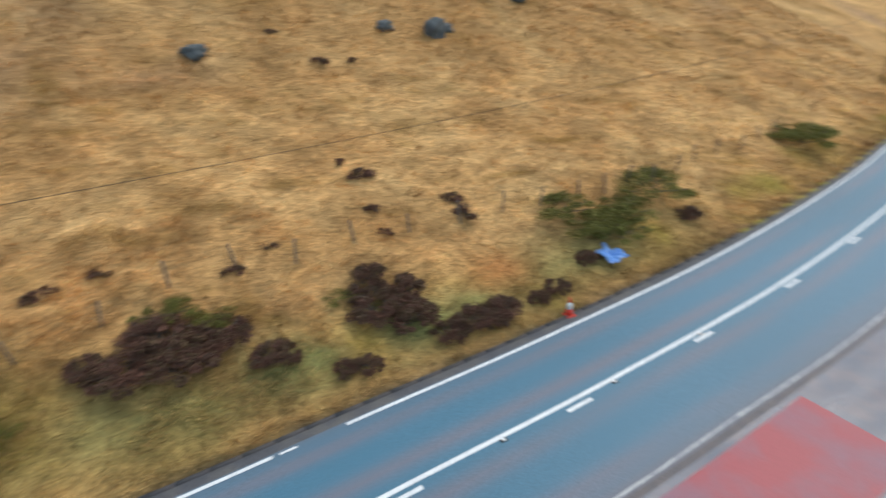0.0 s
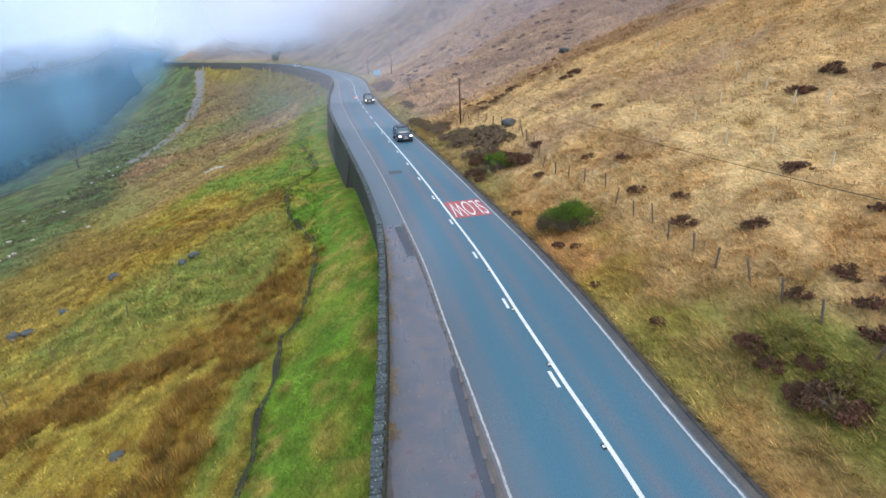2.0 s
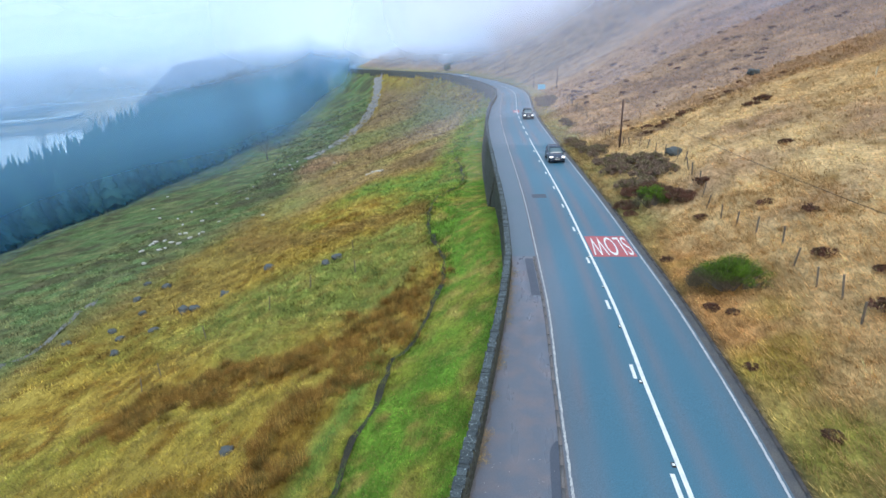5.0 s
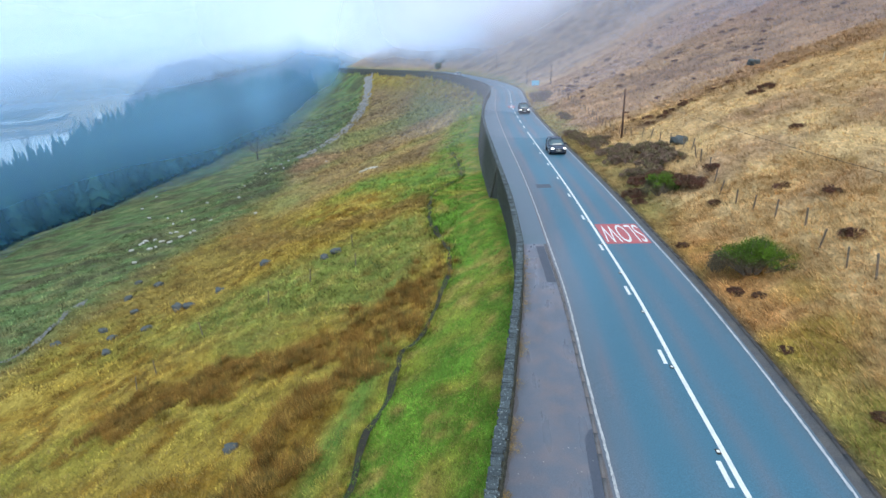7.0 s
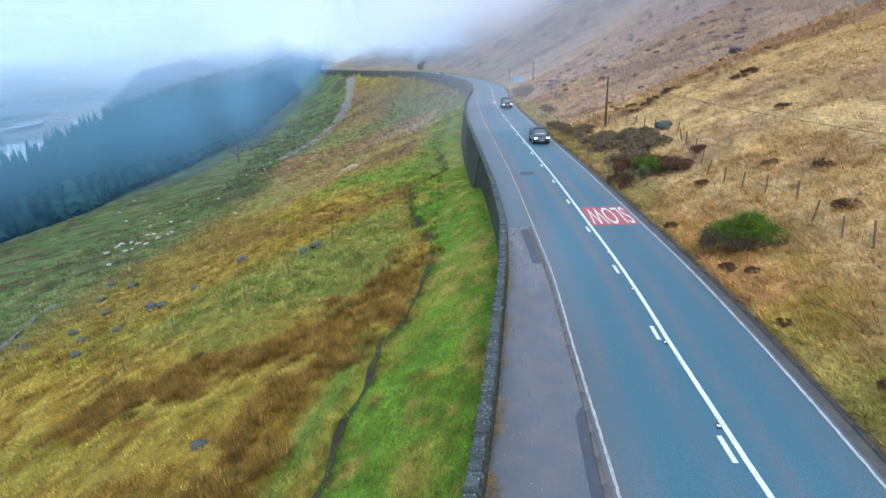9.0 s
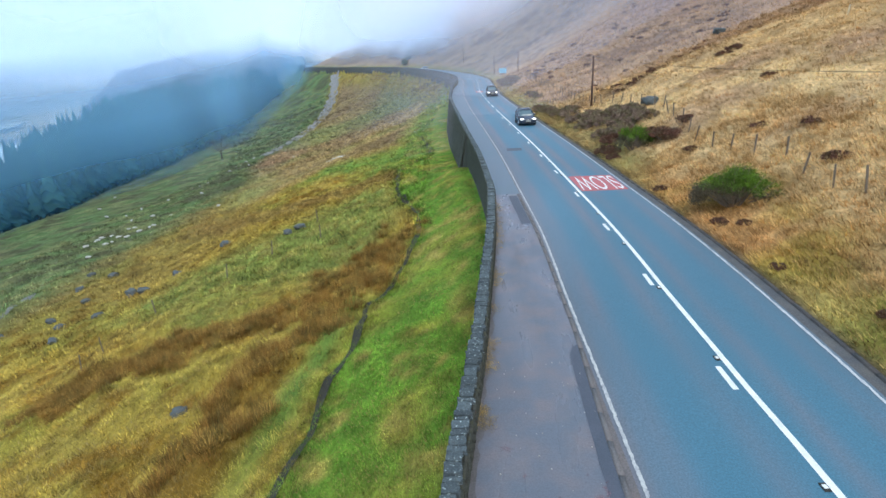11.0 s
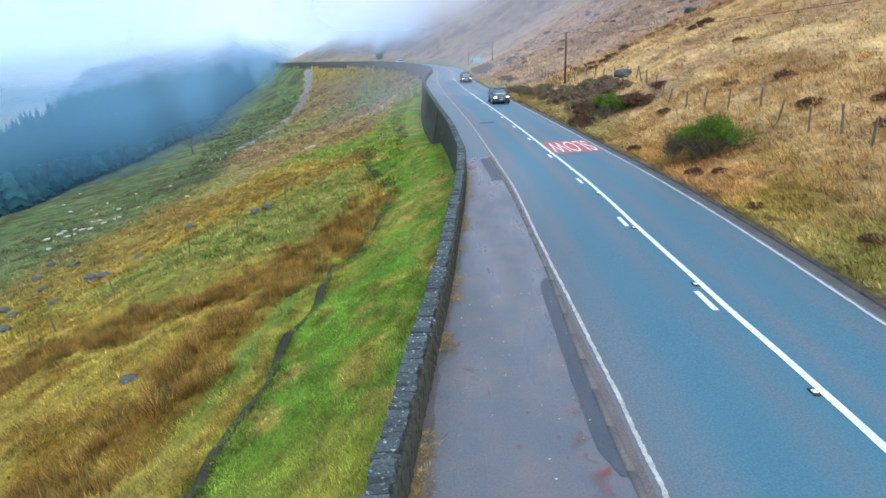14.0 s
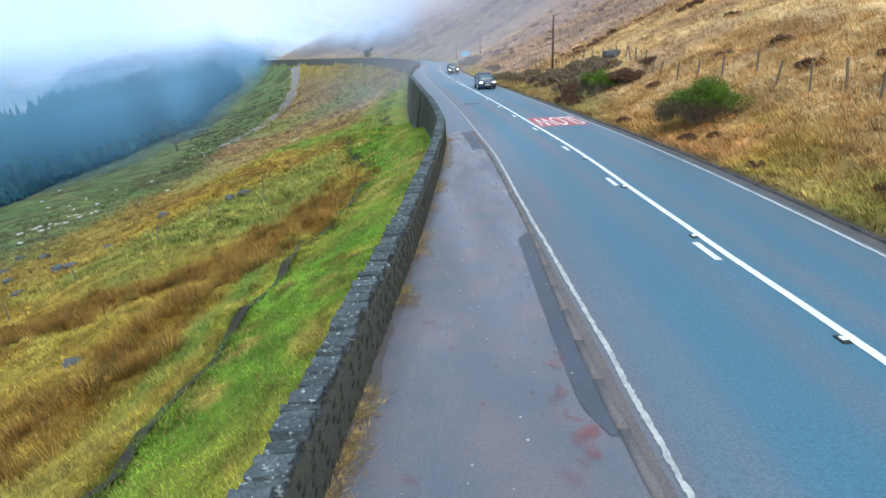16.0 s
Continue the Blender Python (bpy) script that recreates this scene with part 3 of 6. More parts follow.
    left = left * np.where((d < 42)[..., None], np.array([0.96, 1.0, 0.82]), 1.0) * np.clip(0.70 + 0.60 * fbm(x / 1.1, y / 1.3, 101, 2), 0.6, 1.35)[..., None]
    right = right * np.clip(0.66 + 0.68 * fbm(x / 1.2, y / 1.7, 111, 2), 0.6, 1.35)[..., None]
    left = mixed(left, np.array([0.24, 0.21, 0.11]), np.clip((d - 220) / 100, 0, 1))
    left = mixed(left, np.array([0.33, 0.27, 0.17]), np.clip((np.hypot(x, y) - 760) / 80, 0, 1) * np.clip((n3 - 0.35) * 4, 0, 1))
    left = mixed(left, np.array([0.03, 0.05, 0.045]), np.clip((np.hypot(x, y) - 900) / 100, 0, 1) * np.clip((fbm(x / 260, y / 260, 141, 2) - 0.5) * 12, 0, 1))
    return np.where((e > -0.2)[..., None], right, left)


def grid_lines(bands, low, high):
    """Lines that follow bands of (start, end, step) in order, and stand ever wider apart out to low and high."""
    mid = np.concatenate([np.arange(a, b - step / 2, step) for a, b, step in bands] + [[bands[-1][1]]])
    up, w, out = [], bands[-1][2], mid[-1]
    while out < high:
        w *= 1.12
        out += w
        up.append(out)
    down, w, out = [], bands[0][2], mid[0]
    while out > low:
        w *= 1.12
        out -= w
        down.append(out)
    return np.concatenate([down[::-1], mid, up])


gx = grid_lines([(-135, -36, 1.5), (-36, 26, 0.40), (26, 80, 1.5)], -2600, 2600)
gy = grid_lines([(-80, -26, 1.5), (-26, 66, 0.45), (66, 110, 0.9), (110, 310, 1.6)], -1500, 3200)
GX, GY = np.meshgrid(gx, gy)
GS, GO = road_coords(GX, GY)
GZ = height(GX, GY, GS, GO)
ditch = line_distance(GX, GY, STREAM[::2])
GZ -= 0.14 * np.exp(-((ditch / 0.6) ** 2))
GT = tone_of(GX, GY, GS, GO)
rows_, cols_ = GX.shape
ids = np.arange(rows_ * cols_).reshape(rows_, cols_)
faces = np.stack([ids[:-1, :-1], ids[:-1, 1:], ids[1:, 1:], ids[1:, :-1]], -1).reshape(-1, 4)
ground = new("ground", fast_mesh("ground", np.stack([GX, GY, GZ], -1).reshape(-1, 3), faces, GT.reshape(-1, 3), GROUND, smooth=True))
tagged(ground, "rough moorland hillside falling from straw-coloured grass to green valley", "ground", kind="structure")

# ---- road ----
S0, S1 = s_at(-150), float(ROAD_S[-1]) - 5


def road_mesh():
    """The carriageway, with paler wheel tracks worn into each lane."""
    s = np.arange(S0, S1, 1.0)
    across = np.linspace(0, 1, 31)
    a, b = left_off(s) - 0.12, np.full(len(s), RIGHT_LINE + 0.12)
    off = a[:, None] + (b - a)[:, None] * across
    mid = centre_off(s)[:, None]
    lane = np.where(off < mid, (off - a[:, None]) / (mid - a[:, None]), (off - mid) / (b[:, None] - mid))
    worn = np.exp(-(((lane - 0.24) / 0.10) ** 2)) + np.exp(-(((lane - 0.76) / 0.10) ** 2))
    p = on_road(np.broadcast_to(s[:, None], off.shape), off)
    blur = fbm(p[..., 0] / 1.5, p[..., 1] / 9, 17, 3)
    blue, pale = np.array([0.055, 0.155, 0.230]), np.array([0.142, 0.150, 0.190])
    tone = mixed(np.broadcast_to(blue, (*off.shape, 3)), pale, worn * np.clip(0.35 + 1.8 * (blur - 0.3), 0, 1))
    tone = mixed(tone, np.array([0.15, 0.13, 0.15]), np.exp(-(((off - a[:, None]) / 0.5) ** 2)) * (0.55 + 0.6 * blur) + 0.5 * np.exp(-(((b[:, None] - off) / 0.3) ** 2)))
    tone = tone * (0.85 + 0.3 * fbm(p[..., 0] / 4, p[..., 1] / 12, 27, 2))[..., None]
    r, c = off.shape
    idx = np.arange(r * c).reshape(r, c)
    f = np.stack([idx[:-1, :-1], idx[:-1, 1:], idx[1:, 1:], idx[1:, :-1]], -1).reshape(-1, 4)
    return fast_mesh("road", p.reshape(-1, 3), f, tone.reshape(-1, 3), ASPHALT, smooth=True)


road = tagged(new("road", road_mesh()), "two-lane blue-grey worn asphalt road curving along the hillside", "road", kind="structure")


def laid(name, s0, s1, off0, off1, up, mat, label="", step=1.0):
    ob = new(name, strip_mesh(name, s0, s1, off0, off1, up, mat, step))
    ob.parent = road
    return tagged(ob, label)


laid("road_edge", S0, S1, RIGHT_LINE + 0.12, RIGHT_EDGE, -0.004, EDGING, "muddy dark asphalt edge")

# painted lines
def ragged(s, seed):
    """Chips out of the edge of an old painted line."""
    return 0.04 * np.clip(fbm(s / 0.16, s * 0, seed, 2) - 0.42, 0, 1) + 0.030 * np.clip(value_noise(s / 0.045, s * 0, seed + 9) - 0.35, 0, 1)


Y_END_SOLID = 72
laid("centre_line", s_at(-120), s_at(Y_END_SOLID), lambda s: centre_off(s) - 0.075, lambda s: centre_off(s) + 0.075, 0.008, PAINT, "solid white centre line")
for y0, y1, step in ((-150, -1, 0.3), (-1, 14, 0.012), (14, 300, 0.15)):
    laid("edge_line", s_at(y0), s_at(y1), lambda s: left_off(s) - 0.048 + ragged(s, 3), lambda s: left_off(s) + 0.048 - ragged(s, 4), 0.008, WORN_PAINT, "worn white edge line", step=step)
laid("edge_line", S0, s_at(-9.1), RIGHT_LINE - 0.06, RIGHT_LINE + 0.06, 0.008, PAINT, "white edge line")
laid("edge_line", s_at(-7.6), s_at(-7.1), RIGHT_LINE - 0.05, RIGHT_LINE + 0.03, 0.008, PAINT, "broken end of a white edge line")
laid("edge_line", s_at(-6.9), s_at(-1.3), RIGHT_LINE - 0.06, RIGHT_LINE + 0.06, 0.008, PAINT, "white edge line")
laid("edge_line", s_at(-1.22), S1, lambda s: RIGHT_LINE - 0.05 + ragged(s, 6), lambda s: RIGHT_LINE + 0.05 - ragged(s, 7), 0.008, FADED_PAINT, "faded white edge line", step=0.12)
for k in range(-16, 9):
    s_end = s_at(15) + 6 * k
    laid("lane_dash", s_end - 1.0, s_end, lambda s: centre_off(s) - 0.36, lambda s: centre_off(s) - 0.22, 0.008, PAINT, step=0.5)
for k in range(16):
    s_end = s_at(Y_END_SOLID) + 3 + 6 * k
    laid("lane_dash", s_end, s_end + 3.2, -0.08, 0.08, 0.008, PAINT, step=1.0)
for k in range(-8, 16):
    p = on_road(s_at(13.8) + 4.42 * k, centre_off(s_at(13.8) + 4.42 * k) - 0.15)
    stud = part("road_stud", box((0.13, 0.22, 0.020), (0, 0, 0.012), 0.006), WIRE, road, "dark cast road stud with white reflectors")
    part("reflector", box((0.085, 0.10, 0.018), (0, 0, 0.030), 0.006), WHITE_PLASTIC, stud, "white reflector")
    stud.matrix_basis = pose(*p, 0, 0, 3)
# red panel with its word
slow_s0, slow_s1 = s_at(27.1), s_at(30.9)
laid("red_panel", slow_s0, slow_s1, 0.16, RIGHT_LINE - 0.16, 0.008, RED_PAINT, "worn red road panel", step=0.3)


def road_word(text, s, off, width, length):
    """A painted word, read by those who drive towards -y, laid over the slope of the road."""
    cu = bpy.data.curves.new("road_word", "FONT")
    cu.body, cu.align_x, cu.align_y, cu.extrude, cu.offset = text, "CENTER", "CENTER", 0.002, -0.004
    ob = new("road_word", cu)
    bpy.context.view_layer.update()
    me = bpy.data.meshes.new_from_object(ob)
    bpy.data.objects.remove(ob)
    co = np.array([v.co for v in me.vertices])
    low, high = co.min(0), co.max(0)
    w, h = high[0] - low[0], high[1] - low[1]
    for v in me.vertices:
        v.co.x, v.co.y = v.co.x - (low[0] + high[0]) / 2, v.co.y - (low[1] + high[1]) / 2
    me.materials.clear()
    me.materials.append(PAINT)
    for v in me.vertices:
        v.co = on_road(s - v.co.y * length / h, off - v.co.x * width / w, 0.013 + v.co.z)
    ob = new("road_word", me)
    ob.parent = road
    return tagged(ob, "white painted word SLOW")


road_word("SLOW", (slow_s0 + slow_s1) / 2, RIGHT_LINE / 2 + 0.02, 2.40, 3.35)
laid("red_panel", s_at(102), s_at(105.5), -0.75, 0.45, 0.012, RED_PAINT, "worn red road panel", step=0.5)
laid("panel_mark", s_at(103), s_at(104.6), -0.45, 0.1, 0.016, PAINT, "white mark on the red panel", step=0.5)
laid("tarmac_repair", s_at(41), s_at(42.2), -2.5, -1.3, 0.008, PATCH, "dark square repair", step=0.4)

# pavement and lay-by
GUTTER = material("silted_gutter", (0.125, 0.112, 0.118), rough=0.7, grain=0.25, size=0.6, stain=0.7, second=(0.165, 0.135, 0.130), bump=0.4)
KERB_DARK = material("mud_stained_kerb", (0.070, 0.066, 0.072), rough=0.85, grain=0.3, size=0.5, stain=0.6, second=(0.10, 0.085, 0.075), bump=0.5, random_tone=0.08)
MARGIN = material("wet_silt", (0.098, 0.088, 0.088), rough=0.4, grain=0.25, size=0.5, stain=0.7, second=(0.125, 0.118, 0.130), bump=0.4)
layby = new("pavement", strip_mesh("pavement", s_at(-90), s_at(27.2), lambda s: wall_off(s), lambda s: kerb_off(s), -0.004, LAYBY, 1.0))
tagged(layby, "wet grey lay-by tarmac between the wall and the road", "pavement", kind="structure")
walkway = new("pavement", strip_mesh("pavement", s_at(27.2), S1, lambda s: wall_off(s), LEFT_LINE - 0.12, -0.006, TRACKS, 1.0))
tagged(walkway, "narrow asphalt margin beside the parapet wall", "pavement", kind="structure")


def on_layby(name, s0, s1, off0, off1, mat, label, up=0.004, step=0.5):
    ob = new(name, strip_mesh(name, s0, s1, off0, off1, up, mat, step))
    ob.parent = layby
    return tagged(ob, label)


def repair_edge(s):
    """The outer edge of the long repair, rounded off at its far end and slanting in at its near one."""
    far_end, near_end = np.clip((s_at(10.1) - s) / 0.5, 0, 1), np.clip((s - s_at(3.3)) / 0.5, 0, 1)
    return kerb_off(s) - 0.01 - 0.27 * np.sqrt(far_end) * (0.35 + 0.65 * near_end) - 0.03 * (fbm(s / 0.5, s * 0, 45, 2) - 0.5)


on_layby("tarmac_repair", s_at(3.3), s_at(10.1), repair_edge, lambda s: kerb_off(s) - 0.005, PATCH, "long dark tarmac repair", step=0.08)
on_layby("tarmac_repair", s_at(21.5), s_at(26.8), lambda s: kerb_off(s) - 0.48 - 0.05 * (fbm(s / 0.7, s * 0, 46, 2) - 0.5), lambda s: kerb_off(s) - 0.03, PATCH, "dark tarmac repair")
on_layby("red_surfacing", s_at(-21), s_at(-13.4), -6.75, -3.8, RED_PAD, "red coated patch of lay-by")
on_layby("gutter", s_at(-90), s_at(27.2), lambda s: kerb_off(s), lambda s: left_off(s) - 0.11, GUTTER, "dirty gutter strip", up=-0.002, step=1.0)
on_layby("mud_margin", s_at(-30), s_at(27), lambda s: wall_off(s) + 0.0, lambda s: wall_off(s) + 0.08 + 0.16 * (fbm(s / 0.3, s * 0, 35, 2) - 0.4) + 0.22 * np.clip(fbm(s / 1.3, s * 0, 33, 3) - 0.2, 0, 1) * np.interp(s, [s_at(2), s_at(12)], [1.0, 0.5]), MARGIN, "dark wet silt along the foot of the wall", up=0.001, step=0.12)
k0 = s_at(2.45)
for k in range(26):
    s0_ = k0 + 0.93 * k
    ob = new("kerb_stone", strip_mesh("kerb_stone", s0_, s0_ + 0.925, lambda s: kerb_off(s), lambda s: kerb_off(s) + 0.125, 0.018, KERB, 0.46, thick=0.12))
    ob.parent = layby
for k in range(75):
    s0_ = s_at(-30) + 0.93 * k
    ob = new("kerb_stone", strip_mesh("kerb_stone", s0_, s0_ + 0.925, RIGHT_EDGE - 0.02, RIGHT_EDGE + 0.10, 0.045, KERB_DARK, 0.46, thick=0.22))
    ob.parent = road

# ---- parapet wall ----


def boxes_mesh(name, centres, sizes, headings, mat, rng, jitter=0.15, tilt=0.0):
    """Rough blocks of eight jittered corners each, in one mesh."""
    n = len(centres)
    c = np.array([[x, y, z] for z in (-0.5, 0.5) for y in (-0.5, 0.5) for x in (-0.5, 0.5)])
    v = c[None] * np.asarray(sizes)[:, None]
    v = v + (rng.random((n, 8, 3)) - 0.5) * jitter * np.asarray(sizes)[:, None]
    lean = (rng.random(n) - 0.5) * tilt
    v[..., 1] += v[..., 2] * lean[:, None]
    ca, sa = np.cos(headings)[:, None], np.sin(headings)[:, None]
    x, y = v[..., 0] * ca - v[..., 1] * sa, v[..., 0] * sa + v[..., 1] * ca
    v = np.stack([x, y, v[..., 2]], -1) + np.asarray(centres)[:, None]
    q = np.array([[0, 2, 3, 1], [4, 5, 7, 6], [0, 1, 5, 4], [2, 6, 7, 3], [0, 4, 6, 2], [1, 3, 7, 5]])
    f = q[None] + 8 * np.arange(n)[:, None, None]
    return fast_mesh(name, v.reshape(-1, 3), f.reshape(-1, 4), mat=mat)


def heading_at(s):
    return np.arctan2(np.interp(s, ROAD_S, ROAD_T[:, 1]), np.interp(s, ROAD_S, ROAD_T[:, 0]))


ws = np.arange(s_at(-70), S1, 0.8)
inner, outer = wall_off(ws) + 0.023, wall_off(ws) - WALL_THICK + 0.03
top = WALL_HIGH - 0.2 + 0.05 * (fbm(ws / 4, ws * 0 + 3, 5, 2) - 0.5)
ib, it_, ot = on_road(ws, inner, -0.2), on_road(ws, inner, 0), on_road(ws, outer, 0)
it_[:, 2] += top
ot[:, 2] += top
ob_ = on_road(ws, outer - batter(ws), 0)
foot_xy = on_road(ws, outer - batter(ws) - 0.5, 0)
ob_[:, 2] = np.minimum(height(foot_xy[:, 0], foot_xy[:, 1], rough=False) - 0.8, ot[:, 2] - 1.2)
n = len(ws)
k = np.arange(n - 1)
wf = np.concatenate([np.stack([k + a * n, k + 1 + a * n, k + 1 + b * n, k + b * n], 1) for a, b in ((0, 1), (1, 2), (2, 3))])
wall = new("wall_parapet", fast_mesh("wall_parapet", np.concatenate([ib, it_, ot, ob_]), wf, mat=WALLCORE))
tagged(wall, "dark dry-stone parapet wall with rough gritstone coping beside the lay-by", "stone wall", kind="structure")

rng = np.random.default_rng(5)


def face_stones(y0, y1, side, course, length):
    """Blocks of one face of the wall, course by course, with broken joints."""
    cs, sz, hd = [], [], []
    line = np.arange(s_at(y0), s_at(y1), 1.0)
    base = wall_off(line) - (0.0 if side > 0 else WALL_THICK)
    low = np.full(len(line), -0.05)
    if side < 0:
        g = on_road(line, base - batter(line) - 0.5)
        low = height(g[:, 0], g[:, 1], rough=False) - road_z(line) - 0.4
    z, top_z = float(low.min()), WALL_HIGH - 0.2
    while z < top_z:
        h = course * (0.75 + 0.5 * rng.random())
        s = line[0] + length * rng.random()
        while s < line[-1]:
            w = length * (0.55 + 0.9 * rng.random())
            foot_z = float(np.interp(s, line, low))
            if z + h > foot_z:
                out_ = 0.0 if side > 0 else float(batter(s)) * (top_z - z) / (top_z - foot_z)
                p = on_road(s + w / 2, float(np.interp(s, line, base)) - out_, z + h / 2)
                cs.append(p)
                sz.append((w - 0.009, 0.070 + 0.010 * rng.random(), h - 0.008))
                hd.append(float(heading_at(s)))
            s += w
        z += h
    return cs, sz, hd


for y0, y1, side, course, length in ((-8, 46, 1, 0.125, 0.32), (20, 46, -1, 0.15, 0.36), (46, 130, -1, 0.24, 0.6)):
    cs, sz, hd = face_stones(y0, y1, side, course, length)
    ob = new("wall_stones", boxes_mesh("wall_stones", cs, sz, np.array(hd), FACE, rng, 0.05))
    ob.parent = wall
    tagged(ob, "courses of rough gritstone blocks", kind="stuff")


def coping(s0, s1):
    out, s = [], s0
    while s < s1:
        w = 0.10 + 0.24 * rng.random() ** 1.6
        h = 0.155 + 0.055 * rng.random()
        p = on_road(s + w / 2, float(wall_off(s)) - WALL_THICK / 2 - 0.015 + 0.025 * (rng.random() - 0.5), WALL_HIGH - 0.24 + h / 2)
        out.append((p, (w - 0.002, WALL_THICK - 0.05 + 0.10 * rng.random() ** 1.5, h), float(heading_at(s)) + 0.16 * (rng.random() - 0.5)))
        s += w
    return out


def rock_mesh(name, size, mat, seed, detail=2, rough=0.25, flat=0.0):
    """A worn lump of stone."""
    bm = bmesh.new()
    bmesh.ops.create_icosphere(bm, subdivisions=detail, radius=0.5)
    for v in bm.verts:
        d = v.co.normalized()
        cube = 0.5 / max(abs(d.x), abs(d.y), abs(d.z))
        v.co = d * (0.45 * 0.5 + 0.55 * cube)
        v.co *= 1 + rough * noise.noise(v.co * 2.3 + Vector((seed * 3.7, seed, 0))) + 0.35 * rough * noise.noise(v.co * 6 + Vector((seed, 0, 9)))
        v.co = Vector((v.co.x * size[0], v.co.y * size[1], v.co.z * size[2]))
    me = bpy.data.meshes.new(name)
    for f in bm.faces:
        f.smooth = detail > 2
    bm.to_mesh(me)
    bm.free()
    me.materials.append(mat)
    return me


def cope_mesh(seed):
    """A roughly squared coping stone with chipped edges."""
    g = np.random.default_rng(seed)
    bm = box((1, 1, 1), (0, 0, 0), 0.0)
    bmesh.ops.subdivide_edges(bm, edges=bm.edges[:], cuts=1, use_grid_fill=True)
    for v in bm.verts:
        corner = sum(abs(q) > 0.4 for q in v.co)
        v.co *= 1 - 0.07 * (corner == 3) - 0.02 * (corner == 2)
        v.co += Vector((g.random(3) - 0.5) * (0.10, 0.12, 0.17))
    me = bpy.data.meshes.new("coping_stone")
    bm.to_mesh(me)
    bm.free()
    me.materials.append(STONE)
    return me


cope_shapes = [cope_mesh(40 + i) for i in range(9)]
near_cope = coping(s_at(-4), s_at(52))
for i, (p, sz, hd) in enumerate(near_cope[:290]):
    ob = new("coping_stone", cope_shapes[(i * 5) % 9])
    ob.matrix_basis = Matrix.Translation(p) @ Matrix.Rotation(hd, 4, "Z") @ Matrix.Rotation(0.14 * (rng.random() - 0.5), 4, "Y") @ Matrix.Diagonal((*sz, 1))
    ob.parent = wall
rest = coping(s_at(-60), s_at(-4)) + near_cope[290:] + coping(s_at(52), s_at(225))
ob = new("coping", boxes_mesh("coping", [r[0] for r in rest], [r[1] for r in rest], np.array([r[2] for r in rest]), STONE, rng, 0.25))
ob.parent = wall
tagged(ob, "rough gritstone coping", kind="stuff")

# ---- grass ----


def tufts(name, x, y, tones, tall, spread, blades, wide, label, lean=(0.0, 0.0), up=-0.03, dead=0.0, splay=1.0):
    """Clumps of thin leaning blades rooted in the ground."""
    n = len(x)
    s, off = road_coords(x, y)
    z = height(x, y, s, off) + up
    tall = np.broadcast_to(tall, (n,))
    a = rng.random((n, blades)) * 2 * np.pi
    r = spread * np.sqrt(rng.random((n, blades)))
    bx, by = x[:, None] + r * np.cos(a), y[:, None] + r * np.sin(a)
    h = tall[:, None] * (0.55 + 0.6 * rng.random((n, blades)))
    out = splay * h * (0.35 + 0.75 * rng.random((n, blades)))
    tip = np.stack([bx + out * np.cos(a) + lean[0] * h, by + out * np.sin(a) + lean[1] * h, z[:, None] + h], -1)
    w = wide * (0.6 + 0.8 * rng.random((n, blades)))
    b0 = np.stack([bx - w * np.sin(a), by + w * np.cos(a), np.broadcast_to(z[:, None], a.shape)], -1)
    b1 = np.stack([bx + w * np.sin(a), by - w * np.cos(a), np.broadcast_to(z[:, None], a.shape)], -1)
    v = np.stack([b0, b1, tip], 2).reshape(-1, 3)
    own = tones[:, None] * (0.65 + 0.7 * rng.random((n, 1, 1))) * (0.55 + 0.9 * rng.random((n, blades, 1)))
    own = np.where(rng.random((n, blades, 1)) < np.broadcast_to(dead, (n,))[:, None, None], np.array([0.36, 0.265, 0.10]) * (0.6 + 0.6 * rng.random((n, blades, 1))), own)
    t = np.broadcast_to(own[:, :, None], (n, blades, 3, 3))
    f = np.arange(n * blades * 3).reshape(-1, 3)
    ob = new(name, fast_mesh(name, v, f, t.reshape(-1, 3), GRASS))
    return tagged(ob, label, "grass", kind="stuff")


def scatter(n, y0, y1, off0, off1, power=1.0):
    """Places in a band along the road, denser towards off0."""
    ry = y0 + (y1 - y0) * rng.random(n)
    off = off0 + (off1 - off0) * rng.random(n) ** power
    s = np.interp(ry, ROAD[:, 1], ROAD_S)
    p = on_road(s, off)
    return p[:, 0], p[:, 1]


def tones_at(x, y, gain=1.0):
    """The grass's colour, lighter and darker clump by clump."""
    s, off = road_coords(x, y)
    return tone_of(x, y, s, off) * gain * np.clip(2.4 * fbm(x / 0.55, y / 0.75, 121, 2) - 0.20, 0.5, 1.6)[:, None]


hx, hy = scatter(52000, -75, 62, RIGHT_EDGE + 0.35, 34, 1.4)
tufts("hill_grass", hx, hy, tones_at(hx, hy, 0.8) + 0.30 * PALE, 0.15 + 0.18 * fbm(hx / 3, hy / 3, 7, 2), 0.24, 8, 0.012, "straw-coloured winter moor grass on the hillside", (-0.45, -0.15))
hx, hy = scatter(7000, -10, 32, RIGHT_EDGE + 1.2, 13, 1.0)
keep = fbm(hx / 2, hy / 2, 161, 2) > 0.42
hx, hy = hx[keep], hy[keep]
tufts("verge_grass", hx, hy, tones_at(hx, hy, 0.8) * 0.5 + 0.62 * PALE, 0.30, 0.2, 12, 0.009, "long pale grass swept down the roadside bank", (-0.6, -0.25))
hx, hy = scatter(14000, 55, 130, RIGHT_EDGE + 0.4, 55, 1.3)
tufts("hill_grass", hx, hy, tones_at(hx, hy, 0.8) + 0.30 * PALE, 0.32, 0.35, 6, 0.03, "straw-coloured winter moor grass on the far hillside", (-0.3, 0))
lx, ly = scatter(54000, -6, 60, -5.6, -36, 1.35)
ls, lo = road_coords(lx, ly)
